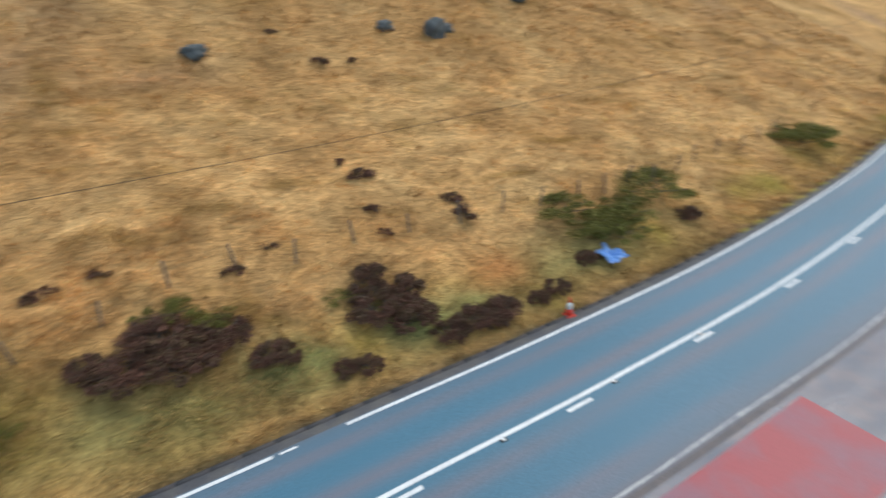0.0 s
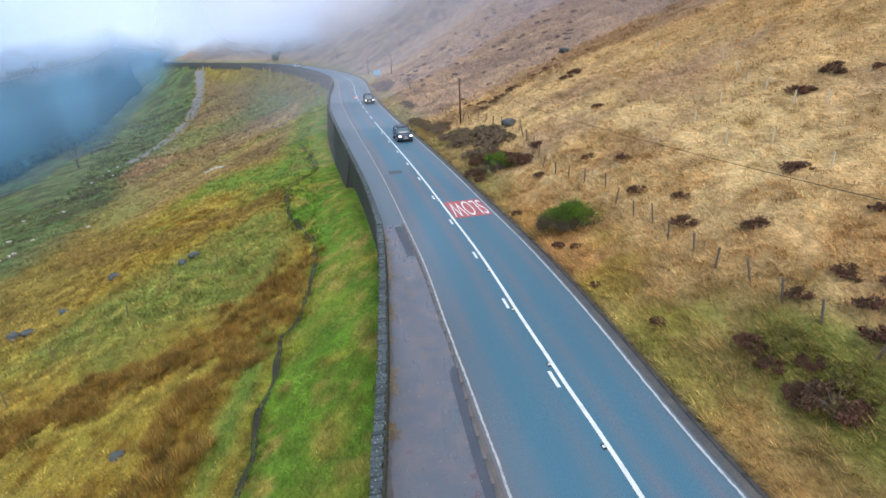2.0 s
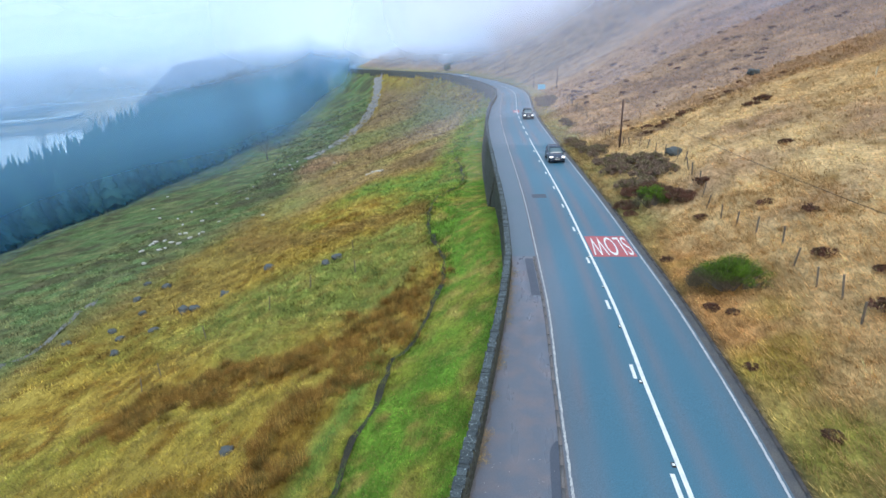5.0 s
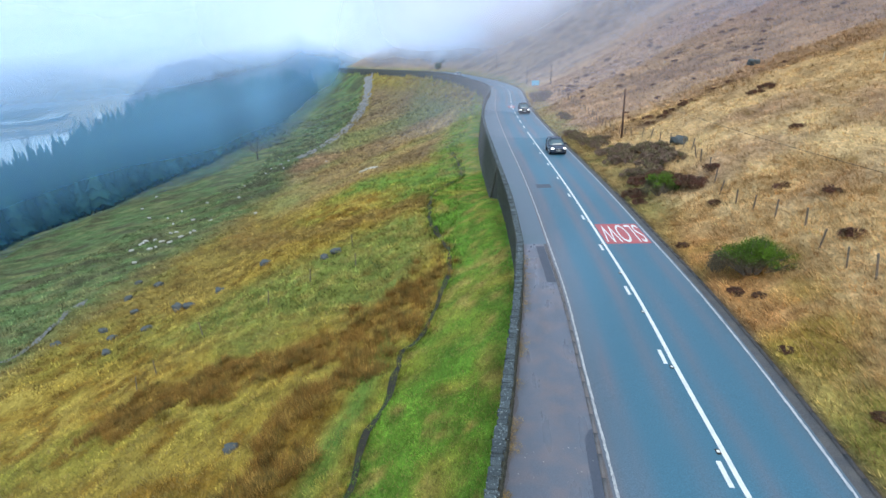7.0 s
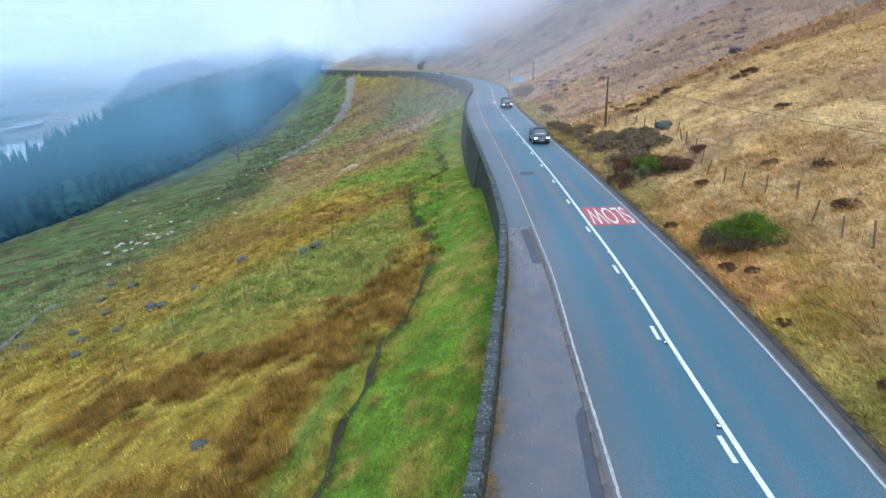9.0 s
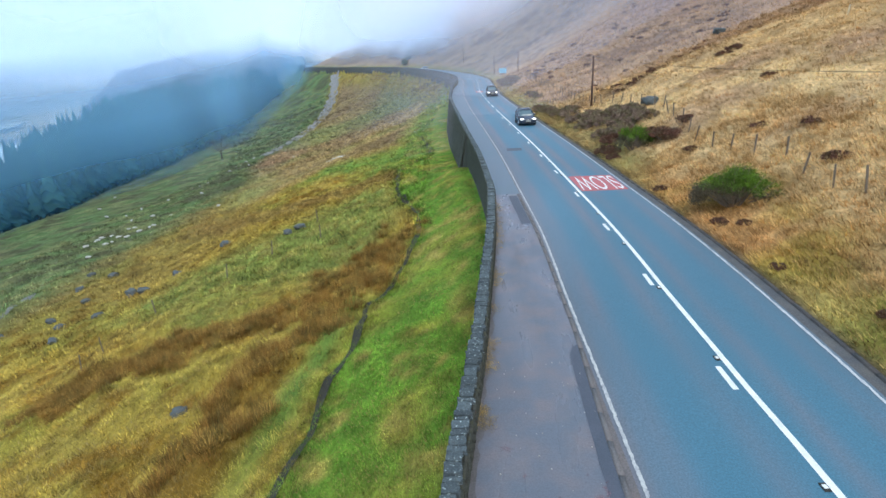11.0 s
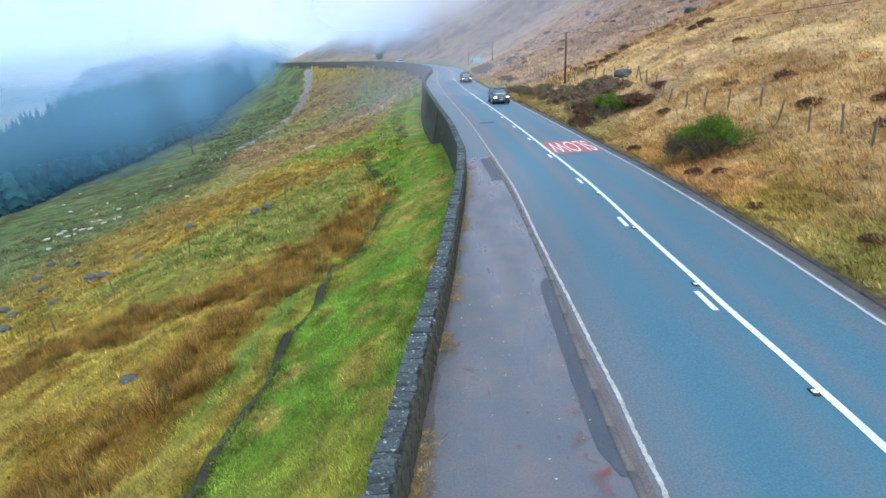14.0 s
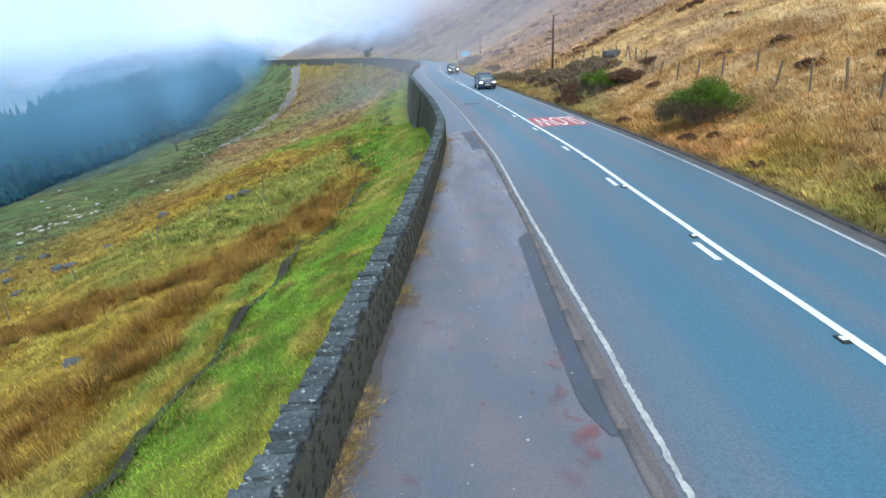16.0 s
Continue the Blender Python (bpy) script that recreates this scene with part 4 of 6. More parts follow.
keep = (-(lo - wall_off(ls)) - WALL_THICK > 0.12) & (line_distance(lx, ly, STREAM[::2]) > 0.3)
lx, ly = lx[keep], ly[keep]
beyond_stream = np.clip((np.interp(ly, STREAM[::-1, 1], STREAM[::-1, 0]) - lx) / 1.0, 0, 1)
lt = tones_at(lx, ly, 1.1)
rusty = np.clip((lt[:, 0] - lt[:, 1]) * 6, 0, 1)
tufts("slope_grass", lx, ly, lt, 0.10 + beyond_stream * (0.03 + 0.10 * rusty), 0.16, 9, 0.008, "green and tawny rough grass and rushes on the slope", dead=0.24)
tx, ty = scatter(11000, -6, 60, -8, -42, 1.15)
keep = (np.interp(ty, STREAM[::-1, 1], STREAM[::-1, 0]) - tx > 0.5) & (rush_mask(tx, ty) < 0.4) & (fbm(tx / 2.4, ty / 2.4, 15, 2) > 0.34)
tx, ty = tx[keep], ty[keep]
tt = tones_at(tx, ty, 1.0) * 0.8 + np.array([0.215, 0.143, 0.034]) * (0.25 + 1.1 * rng.random((len(tx), 1)))
tufts("slope_tussocks", tx, ty, tt, 0.15 + 0.13 * rng.random(len(tx)), 0.27, 34, 0.0065, "golden tussocks of rough grass on the slope", (0.0, -0.2), splay=0.85)
tx, ty = -31 + 25 * rng.random(11000), -1 + 34 * rng.random(11000)
keep = (rush_mask(tx, ty) > 0.30 + 0.75 * rng.random(len(tx))) & (line_distance(tx, ty, STREAM[::2]) > 0.4)
tx, ty = tx[keep], ty[keep]
pick = rng.random((len(tx), 1))
tt = np.where(pick < 0.25, np.array([0.16, 0.125, 0.04]), np.where(pick < 0.68, np.array([0.27, 0.145, 0.036]), np.array([0.40, 0.25, 0.065]))) * (0.7 + 0.6 * rng.random((len(tx), 1)))
tufts("rushes", tx, ty, tt, 0.40 + 0.25 * rng.random(len(tx)), 0.28, 46, 0.007, "dense brown winter rushes beside the stream", (0.1, -0.15), splay=0.6)
n = 4600
k = rng.integers(0, len(STREAM), n)
side = np.where(rng.random(n) < 0.5, -1.0, 1.0) * (0.12 + 0.35 * rng.random(n) ** 2)
tx, ty = STREAM[k, 0] + side + 0.1 * rng.normal(size=n), STREAM[k, 1] + 0.4 * rng.normal(size=n)
tufts("stream_grass", tx, ty, tones_at(tx, ty, 1.0), 0.16, 0.12, 9, 0.009, "green grass hanging over the banks of the stream")
lx, ly = scatter(24000, -12, 60, -16, -62, 1.0)
tufts("slope_grass", lx, ly, tones_at(lx, ly, 1.15), 0.16, 0.3, 8, 0.020, "golden rough grass lower on the slope", dead=0.15)
lx, ly = scatter(26000, 30, 130, -9, -75, 1.0)
lt = tones_at(lx, ly, 1.08)
tufts("slope_grass", lx, ly, lt, 0.35, 0.4, 6, 0.03, "tawny rough grass on the far slope")
lx, ly = scatter(9000, 120, 262, -6, -72, 1.0)
tufts("slope_grass", lx, ly, tones_at(lx, ly, 1.12), 0.6, 0.8, 7, 0.07, "brown rough grass below the bend")
lx, ly = scatter(30000, -4, 16, -5.9, -12.5, 1.2)
ls, lo = road_coords(lx, ly)
keep = (-(lo - wall_off(ls)) - WALL_THICK > 0.05) & (line_distance(lx, ly, STREAM[::2]) > 0.2)
lx, ly = lx[keep], ly[keep]
tufts("bank_turf", lx, ly, tones_at(lx, ly, 1.3), 0.075, 0.12, 9, 0.006, "short dense green turf below the wall", dead=0.16)
# dead grass along the foot of the wall
n = 1100
s = s_at(0.5) + (s_at(26) - s_at(0.5)) * rng.random(n) ** 2.4
clump = fbm(s / 0.7, s * 0, 91, 2) > 0.50
s = s[clump]
p = on_road(s, wall_off(s) + 0.04 + 0.30 * rng.random(len(s)) ** 2)
n = len(p)
tt = np.broadcast_to(np.array([0.38, 0.275, 0.115]), (n, 3)) * (0.5 + 0.7 * rng.random((n, 1)))
tufts("dead_grass", p[:, 0], p[:, 1], tt, 0.055, 0.11, 16, 0.0035, "dead straw-brown grass along the foot of the wall", (0.3, -0.2), up=0.075, splay=2.2)

# ---- shrubs ----


def leaf_cloud(rad, count, leaf, tones, seed, lobes=7, base=None, lump=(0.24, 0.22), reach=0.66):
    """A bushy crown: small leaves gathered in clumps over a low uneven mound, and its woody stems. Two meshes, based at zero."""
    g = np.random.default_rng(seed)
    ang, far_ = g.random(lobes) * 6.283, np.sqrt(g.random(lobes)) * reach
    lob = np.stack([far_ * np.cos(ang), far_ * np.sin(ang), 0.10 + 0.46 * (1 - (far_ / (reach + 0.06)) ** 2) * (0.7 + 0.5 * g.random(lobes))], 1)
    size = lump[0] + lump[1] * g.random(lobes)
    which = g.integers(0, lobes, count)
    d = g.normal(size=(count, 3))
    d /= np.linalg.norm(d, axis=1)[:, None]
    rr = (0.50 + 0.70 * g.random(count) ** 1.4)[:, None]
    c = lob[which] + d * rr * size[which][:, None] * (1, 1, 0.85)
    c[:, 2] = np.abs(c[:, 2])
    c *= np.array(rad)
    u, w = g.normal(size=(count, 3)), g.normal(size=(count, 3))
    u /= np.linalg.norm(u, axis=1)[:, None]
    w /= np.linalg.norm(w, axis=1)[:, None]
    ln = leaf * (0.6 + 0.8 * g.random((count, 1)))
    v = np.stack([c - u * ln * 0.5, c + u * ln * 0.5, c + w * ln], 1).reshape(-1, 3)
    tones = np.asarray(tones, float)
    t = tones[(which * 7 + g.integers(0, 2, count)) % len(tones)] * (0.7 + 0.6 * g.random((count, 1)))
    if base:
        bare = c[:, 2] < rad[2] * (0.26 + 0.20 * g.random(count) - 0.12 * c[:, 0] / rad[0])
        t = np.where(bare[:, None], np.array(base) * (0.6 + 0.8 * g.random((count, 1))), t)
    crown = fast_mesh("crown", v, np.arange(3 * count).reshape(-1, 3), np.repeat(t, 3, 0), LEAVES)
    bm = bmesh.new()
    for q, z in zip(lob, size):
        rod((0.15 * q[0] * rad[0], 0.15 * q[1] * rad[1], -0.1), (q[0] * rad[0], q[1] * rad[1], (q[2] + 0.2) * rad[2]), 0.03 * rad[2] + 0.008, 0.006, 5, bm, False)
    stem = bpy.data.meshes.new("stems")
    bm.to_mesh(stem)
    bm.free()
    stem.materials.append(OLDWOOD)
    return crown, stem


def ground_z(x, y):
    return float(height(x, y))


def shrub(name, x, y, meshes, label, category, turn=0.0, size=1.0, group=""):
    ob = thing(name, label, category, (x, y, ground_z(x, y) - 0.05), turn, group)
    for part_name, me in zip(("crown", "stem"), meshes):
        p = new(part_name, me)
        p.parent = ob
        p.scale = (size, size, size)
    return ob


GORSE_T = [(0.105, 0.195, 0.016), (0.14, 0.235, 0.020), (0.065, 0.115, 0.016), (0.115, 0.205, 0.02), (0.07, 0.08, 0.025)]
OLIVE_T = [(0.19, 0.175, 0.04), (0.15, 0.14, 0.035), (0.22, 0.19, 0.05)]
BROWN_T = [(0.135, 0.064, 0.045), (0.17, 0.078, 0.052), (0.11, 0.056, 0.040), (0.14, 0.090, 0.047)]
GREY_T = [(0.24, 0.165, 0.125), (0.19, 0.125, 0.10), (0.27, 0.195, 0.135), (0.18, 0.165, 0.075)]
gorse = [leaf_cloud((2.4, 1.8, 2.3), 52000, 0.042, GORSE_T, 11, 44, (0.12, 0.095, 0.06), lump=(0.12, 0.16), reach=0.78)]
shrub("gorse_bush", 8.6, 21.3, gorse[0], "rounded bright green gorse bush on the roadside bank", "bush", 0)
shrub("gorse_bush", 7.9, 36.0, leaf_cloud((1.6, 1.6, 2.3), 18000, 0.055, GORSE_T, 12, 26, (0.11, 0.095, 0.055), lump=(0.12, 0.18), reach=0.76), "small bright green gorse bush among dark heather", "bush")
dark = [leaf_cloud((1.3, 1.3, 1.15), 8000, 0.075, BROWN_T, 20 + i, lobes=44, lump=(0.10, 0.14), reach=0.88) for i in range(4)]
greyish = [leaf_cloud((1.35, 1.35, 1.25), 4600, 0.09, GREY_T, 30 + i, lobes=30, lump=(0.08, 0.16), reach=0.88) for i in range(2)]
olive = [leaf_cloud((1.6, 1.6, 0.7), 6000, 0.06, OLIVE_T, 35 + i, lobes=24, lump=(0.10, 0.16), reach=0.85) for i in range(2)]
for i, (x, y, size) in enumerate([(9.7, 34.9, 1.05), (9.2, 36.6, 0.9), (6.5, 37.2, 0.85), (6.4, 35.4, 0.5), (7.5, 20.0, 0.36), (8.2, 19.2, 0.3), (7.5, 14.9, 0.26), (6.9, 26.3, 0.35), (9.9, 30.6, 0.4),
                                  (6.3, 55.5, 1.0), (6.9, 49.8, 1.2), (9.4, 44.2, 1.2), (7.3, 42.2, 0.9), (4.9, 62.5, 1.1), (5.8, 59.0, 1.0), (6.2, 52.4, 0.7), (7.6, 46.8, 0.9), (10.2, 45.4, 1.1), (7.9, 50.6, 1.0), (9.3, 47.6, 1.1), (6.9, 57.4, 0.9), (10.2, 41.6, 0.9), (4.4, 66.5, 0.9), (8.3, 10.6, 0.3),
                                  (10.9, -2.7, 0.95), (11.0, -4.3, 1.05), (11.8, -5.6, 0.85), (11.4, -1.8, 0.6), (11.9, -3.7, 1.05), (11.5, -5.0, 0.8), (11.5, -11.0, 0.95), (10.9, -12.0, 0.85), (12.9, -11.1, 0.6),
                                  (12.1, -12.1, 0.8), (12.3, -10.8, 0.7), (10.2, -14.2, 0.75), (10.3, -15.4, 0.75), (10.1, -14.9, 0.6), (10.0, -13.1, 0.6), (10.6, -7.1, 0.7), (9.6, -9.2, 0.42), (9.5, -9.9, 0.48),
                                  (10.9, -18.2, 0.5), (10.6, -17.2, 0.42), (11.9, -20.4, 0.5), (13.3, -27.4, 0.6), (10.1, 4.0, 0.85), (9.6, 4.7, 0.55), (9.8, 7.4, 0.5), (9.7, 6.2, 0.4), (10.6, 5.6, 0.4),
                                  (8.4, 41.0, 1.1), (8.7, 39.2, 1.0), (7.4, 39.8, 0.9), (8.8, 42.8, 1.1), (10.3, 43.4, 0.9), (6.6, 47.5, 0.8), (8.0, 48.2, 1.0),
                                  (2.6, 106, 1.5), (3.1, 110, 1.7), (2.0, 114, 1.6), (5.0, 78, 0.9), (4.6, 82, 0.8)]):
    shrub("heather_bush", x, y, (greyish[i % 2] if y > 40 else dark[i % 4]), "dark brown winter heather bush on the verge", "bush", 57 * i, size, "dark bushes on the verge")
for i, (x, y, size) in enumerate([(14.6, -20.8, 1.2), (13.6, -21.5, 1.2), (14.1, -23.5, 1.4), (15.5, -26.6, 1.6), (13.0, -22.8, 1.1), (18.6, -41.5, 1.9), (11.8, -11.6, 0.6), (12.4, -9.8, 0.5), (13.0, -4.0, 0.75), (12.5, -5.4, 0.6), (10.8, 6.6, 0.7), (10.5, 1.4, 0.7), (10.2, 0.6, 0.6), (11.0, 4.4, 0.7), (10.0, 46.4, 0.7), (7.6, 52.6, 0.7)]):
    shrub("olive_bush", x, y, olive[i % 2], "low olive green gorse mat on the bank", "bush", 77 * i, size, "olive gorse on the bank")
clumps = [leaf_cloud((0.5, 0.5, 0.35), 900, 0.06, BROWN_T, 50 + i, lobes=9, lump=(0.16, 0.2), reach=0.75) for i in range(4)]
HEATHER = [(16.8, 10.3), (13.5, 12.6), (13.4, 7.7), (14.1, 6.4), (14.2, 5.6), (13.1, 6.0), (13.2, 4.3), (12.2, 8.3), (12.3, 5.1), (14.2, -0.5), (14.7, -2.1), (16.6, 2.7),
           (16.2, 5.1), (25.1, 22.9), (26.3, 21.2), (22.6, 22.3), (26.8, 18.0), (24.3, 5.0), (22.8, 7.0), (20.1, 2.5), (20.6, 12.8), (18.6, 3.6), (19.2, -11.7),
           (18.1, -12.4), (16.0, -12.2), (14.7, -12.3), (14.9, -16.0), (14.9, -7.8), (14.1, -6.4), (27.1, -12.9), (27.0, -14.7), (15.9, -15.9), (30.5, -10.9)]
HEATHER_WILD = [(float(x), float(y)) for x, y in zip(*scatter(64, 60, 128, 10, 44, 1.0))] + [(7.0 + 1.6 * i * rng.random(), 98 + 2.4 * i) for i in range(8)]
HEATHER_HAG = [(float(p[0] - 0.3), float(p[1] + 0.2)) for p in HAG[::3] if rng.random() < 0.8]
HEATHER_FAR = [(11.1, 67.1), (11.8, 58.2), (13.2, 57.0), (15.0, 57.4), (16.9, 37.0), (13.6, 25.2), (12.7, 28.5), (11.4, 35.9), (19.6, 51.4), (20.6, 51.8), (25.6, 60.7),
               (21.6, 93.0), (12.5, 20.9), (13.8, 12.7), (13.6, 8.0), (17.3, 15.3), (23.0, 22.2), (25.7, 23.4), (12.3, 15.8), (12.4, 21.1), (13.2, 17.8), (8.8, 95)]
for i, (x, y) in enumerate(HEATHER + HEATHER_FAR + HEATHER_HAG + HEATHER_WILD):
    shrub("heather_clump", x, y, clumps[i % 4], "small dark heather clump in the straw grass", "heather", 41 * i, (0.8 + 0.8 * rng.random() + 0.009 * max(0, y)) * (1.0 if y < 60 else 0.65), "heather clumps on the hill")

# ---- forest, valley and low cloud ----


def conifers(x, y, tall, seed):
    g = np.random.default_rng(seed)
    verts, faces, tones, base = [], [], [], 0
    z = height(x, y) - 0.3
    for i in range(len(x)):
        h, tiers, sides = tall[i], 7, 10
        r0 = h * (0.15 + 0.06 * g.random())
        tone = np.array([0.028, 0.072, 0.060]) * (0.5 + 1.0 * g.random())
        for k in range(tiers):
            low, high = 0.14 + 0.80 * k / tiers, min(1.0, 0.14 + 0.80 * (k + 1.9) / tiers)
            rad = r0 * (1 - 0.88 * k / tiers)
            a = np.arange(sides) / sides * 2 * np.pi + g.random() * 6
            rr = rad * np.where(np.arange(sides) % 2, 0.74, 1.0) * (0.7 + 0.55 * g.random(sides))
            ring = np.stack([x[i] + rr * np.cos(a), y[i] + rr * np.sin(a), z[i] + h * low + np.where(np.arange(sides) % 2, 0.02, -0.045) * h * (0.6 + 0.8 * g.random(sides))], 1)
            verts.append(np.vstack([ring, [[x[i], y[i], z[i] + h * high]]]))
            j = np.arange(sides)
            faces.append(np.stack([base + j, base + (j + 1) % sides, np.full(sides, base + sides)], 1))
            tones.append(np.broadcast_to(tone * (0.75 + 0.5 * g.random()), (sides + 1, 3)))
            base += sides + 1
        a = np.arange(4) / 4 * 2 * np.pi
        trunk = np.concatenate([np.stack([x[i] + 0.2 * np.cos(a), y[i] + 0.2 * np.sin(a), np.full(4, zz)], 1) for zz in (z[i], z[i] + 0.3 * h)])
        verts.append(trunk)
        j = np.arange(4)
        faces.append(np.stack([base + j, base + (j + 1) % 4, base + 4 + j], 1))
        faces.append(np.stack([base + (j + 1) % 4, base + 4 + (j + 1) % 4, base + 4 + j], 1))
        tones.append(np.broadcast_to(np.array([0.05, 0.045, 0.04]), (8, 3)))
        base += 8
    return np.vstack(verts), np.vstack(faces), np.vstack(tones)


# upper edge of the plantation, and rows of trees down the slope behind it
EDGE = spline([(-92, 30), (-106, 70), (-118, 100), (-121, 125), (-117, 147), (-110, 168), (-110, 190), (-104, 204), (-105, 222), (-108, 246), (-108, 268), (-104, 282)], 3.0)
fx, fy, ft = [], [], []
for i, p in enumerate(EDGE):
    for row in range(26):
        if row and rng.random() < 0.12:
            continue
        back = row * 3.4 + 2.5 * rng.random()
        q = p + np.array([-0.93, 0.30]) * back + rng.normal(size=2) * 0.9
        fx.append(q[0])
        fy.append(q[1])
        ft.append((15.0 + 5.5 * rng.random() ** 1.5) * float(np.interp(p[1], [60, 125, 190, 250, 268, 284], [0.95, 1.0, 1.0, 1.05, 0.95, 0.55])))
v, f, t = conifers(np.array(fx), np.array(fy), np.array(ft), 3)
forest = new("conifer_forest", fast_mesh("conifer_forest", v, f, t, WOODS))
tagged(forest, "dark blue-green conifer plantation on the valley side", "forest", kind="stuff")
# woods farther down the valley
fx, fy, ft = [], [], []
for cx, cy, rx, ry, count in ((-430, 640, 120, 60, 420), (-330, 720, 140, 60, 420), (-780, 900, 200, 60, 420), (-560, 1000, 160, 50, 260), (-260, 560, 70, 60, 240), (-960, 1000, 170, 70, 420), (-700, 1180, 260, 70, 420)):
    for _ in range(count):
        a, r = 6.283 * rng.random(), math.sqrt(rng.random())
        fx.append(cx + rx * r * math.cos(a))
        fy.append(cy + ry * r * math.sin(a))
        ft.append(6 + 5 * rng.random())
v, f, t = conifers(np.array(fx), np.array(fy), np.array(ft), 4)
tagged(new("far_woods", fast_mesh("far_woods", v, f, t, WOODS)), "hazy woods on the floor of the far valley", "forest", kind="stuff")



def bare_crowns(x, y, tall, seed):
    """Leafless broad-leaved trees far off: trunks, and crowns of many small clumps of twigs."""
    g = np.random.default_rng(seed)
    n, twigs = len(x), 44
    z = height(x, y) - 0.3
    d = g.normal(size=(n, twigs, 3))
    d /= np.linalg.norm(d, axis=2)[..., None]
    d *= (0.45 + 0.6 * g.random((n, twigs, 1)))
    c = np.stack([x, y, z + 0.60 * tall], 1)[:, None] + d * (tall * 0.38)[:, None, None] * (1.0, 1.0, 1.05)
    u, w = g.normal(size=(n, twigs, 3)), g.normal(size=(n, twigs, 3))
    v = np.stack([c - 0.5 * u, c + 0.6 * u, c + 0.8 * w + (0, 0, 0.7)], 2).reshape(-1, 3)
    t = np.array([0.125, 0.100, 0.105]) * (0.6 + 0.8 * g.random((n, twigs, 1)))
    t = np.repeat(t.reshape(-1, 3), 3, 0)
    trunk = np.stack([np.stack([x - 0.3, y, z], 1), np.stack([x + 0.3, y, z], 1), np.stack([x, y + 0.2, z + 0.6 * tall], 1)], 1).reshape(-1, 3)
    v = np.vstack([v, trunk])
    return v, np.arange(len(v)).reshape(-1, 3), np.vstack([t, np.broadcast_to(np.array([0.06, 0.05, 0.05]), (len(trunk), 3))])


# leafless woods on the valley side beyond the plantation
az, far_ = np.radians(-38.5 + 19 * rng.random(1900)), 420 + 220 * rng.random(1900)
fx, fy = -3 + far_ * np.sin(az), -3 + far_ * np.cos(az)
fs, fo = road_coords(fx, fy)
keep = (fo < -40) & (lake_mask(fx, fy) <= 0)
fx, fy = fx[keep], fy[keep]
v, f, t = bare_crowns(fx, fy, 9 + 5 * rng.random(len(fx)), 6)
tagged(new("bare_woods", fast_mesh("bare_woods", v, f, t, WOODS)), "purple-grey leafless woods on the valley side beyond the plantation", "forest", kind="stuff")

a = np.radians(np.linspace(-112, -36, 60))
ring = [(-3 + r * np.sin(a), -3 + r * np.cos(a)) for r in (400, 835)]
n = len(a)
v = np.concatenate([np.stack([x, y, np.full(n, WATER_Z)], 1) for x, y in ring])
k = np.arange(n - 1)
tagged(new("water", fast_mesh("water", v, np.stack([k, k + n, k + n + 1, k + 1], 1), mat=WATER)), "still reservoir water in the valley, pale sky reflection in its colour", "reservoir", kind="structure")


def ground_ribbon(name, line, width, mat, label, category, up=0.03):
    t = np.gradient(line, axis=0)
    t /= np.linalg.norm(t, axis=1)[:, None]
    nrm = np.stack([t[:, 1], -t[:, 0]], 1)
    wob = width * (0.35 + 1.3 * fbm(line[:, 0] / 1.5, line[:, 1] / 1.5, 13, 2))[:, None]
    cols = [line + nrm * wob * o for o in (-0.5, -0.2, 0.2, 0.5)]
    v = [np.column_stack([c, height(c[:, 0], c[:, 1]) + up]) for c in cols]
    n = len(line)
    k = np.arange(n - 1)
    f = np.concatenate([np.stack([k + j * n, k + (j + 1) * n, k + 1 + (j + 1) * n, k + 1 + j * n], 1) for j in range(3)])
    return tagged(new(name, fast_mesh(name, np.concatenate(v), f, mat=mat, smooth=True)), label, category, kind="structure")


ground_ribbon("gravel_track", FARTRACK, 4.0, GRAVEL, "pale stony farm track across the green slope", "track", 0.15)
wobbly = STREAM + 0.45 * np.stack([fbm(STREAM[:, 1] / 1.3, STREAM[:, 0] * 0, 23, 3) - 0.5, np.zeros(len(STREAM))], 1)
ground_ribbon("stream", wobbly, 0.30, PEAT, "narrow dark peaty stream winding down the green slope", "stream", 0.05)
ground_ribbon("footpath", LOWTRACK, 0.9, MUD, "grey trodden path low on the slope", "track", 0.06)

# low cloud and distance haze: thin tinted veils, one behind the other


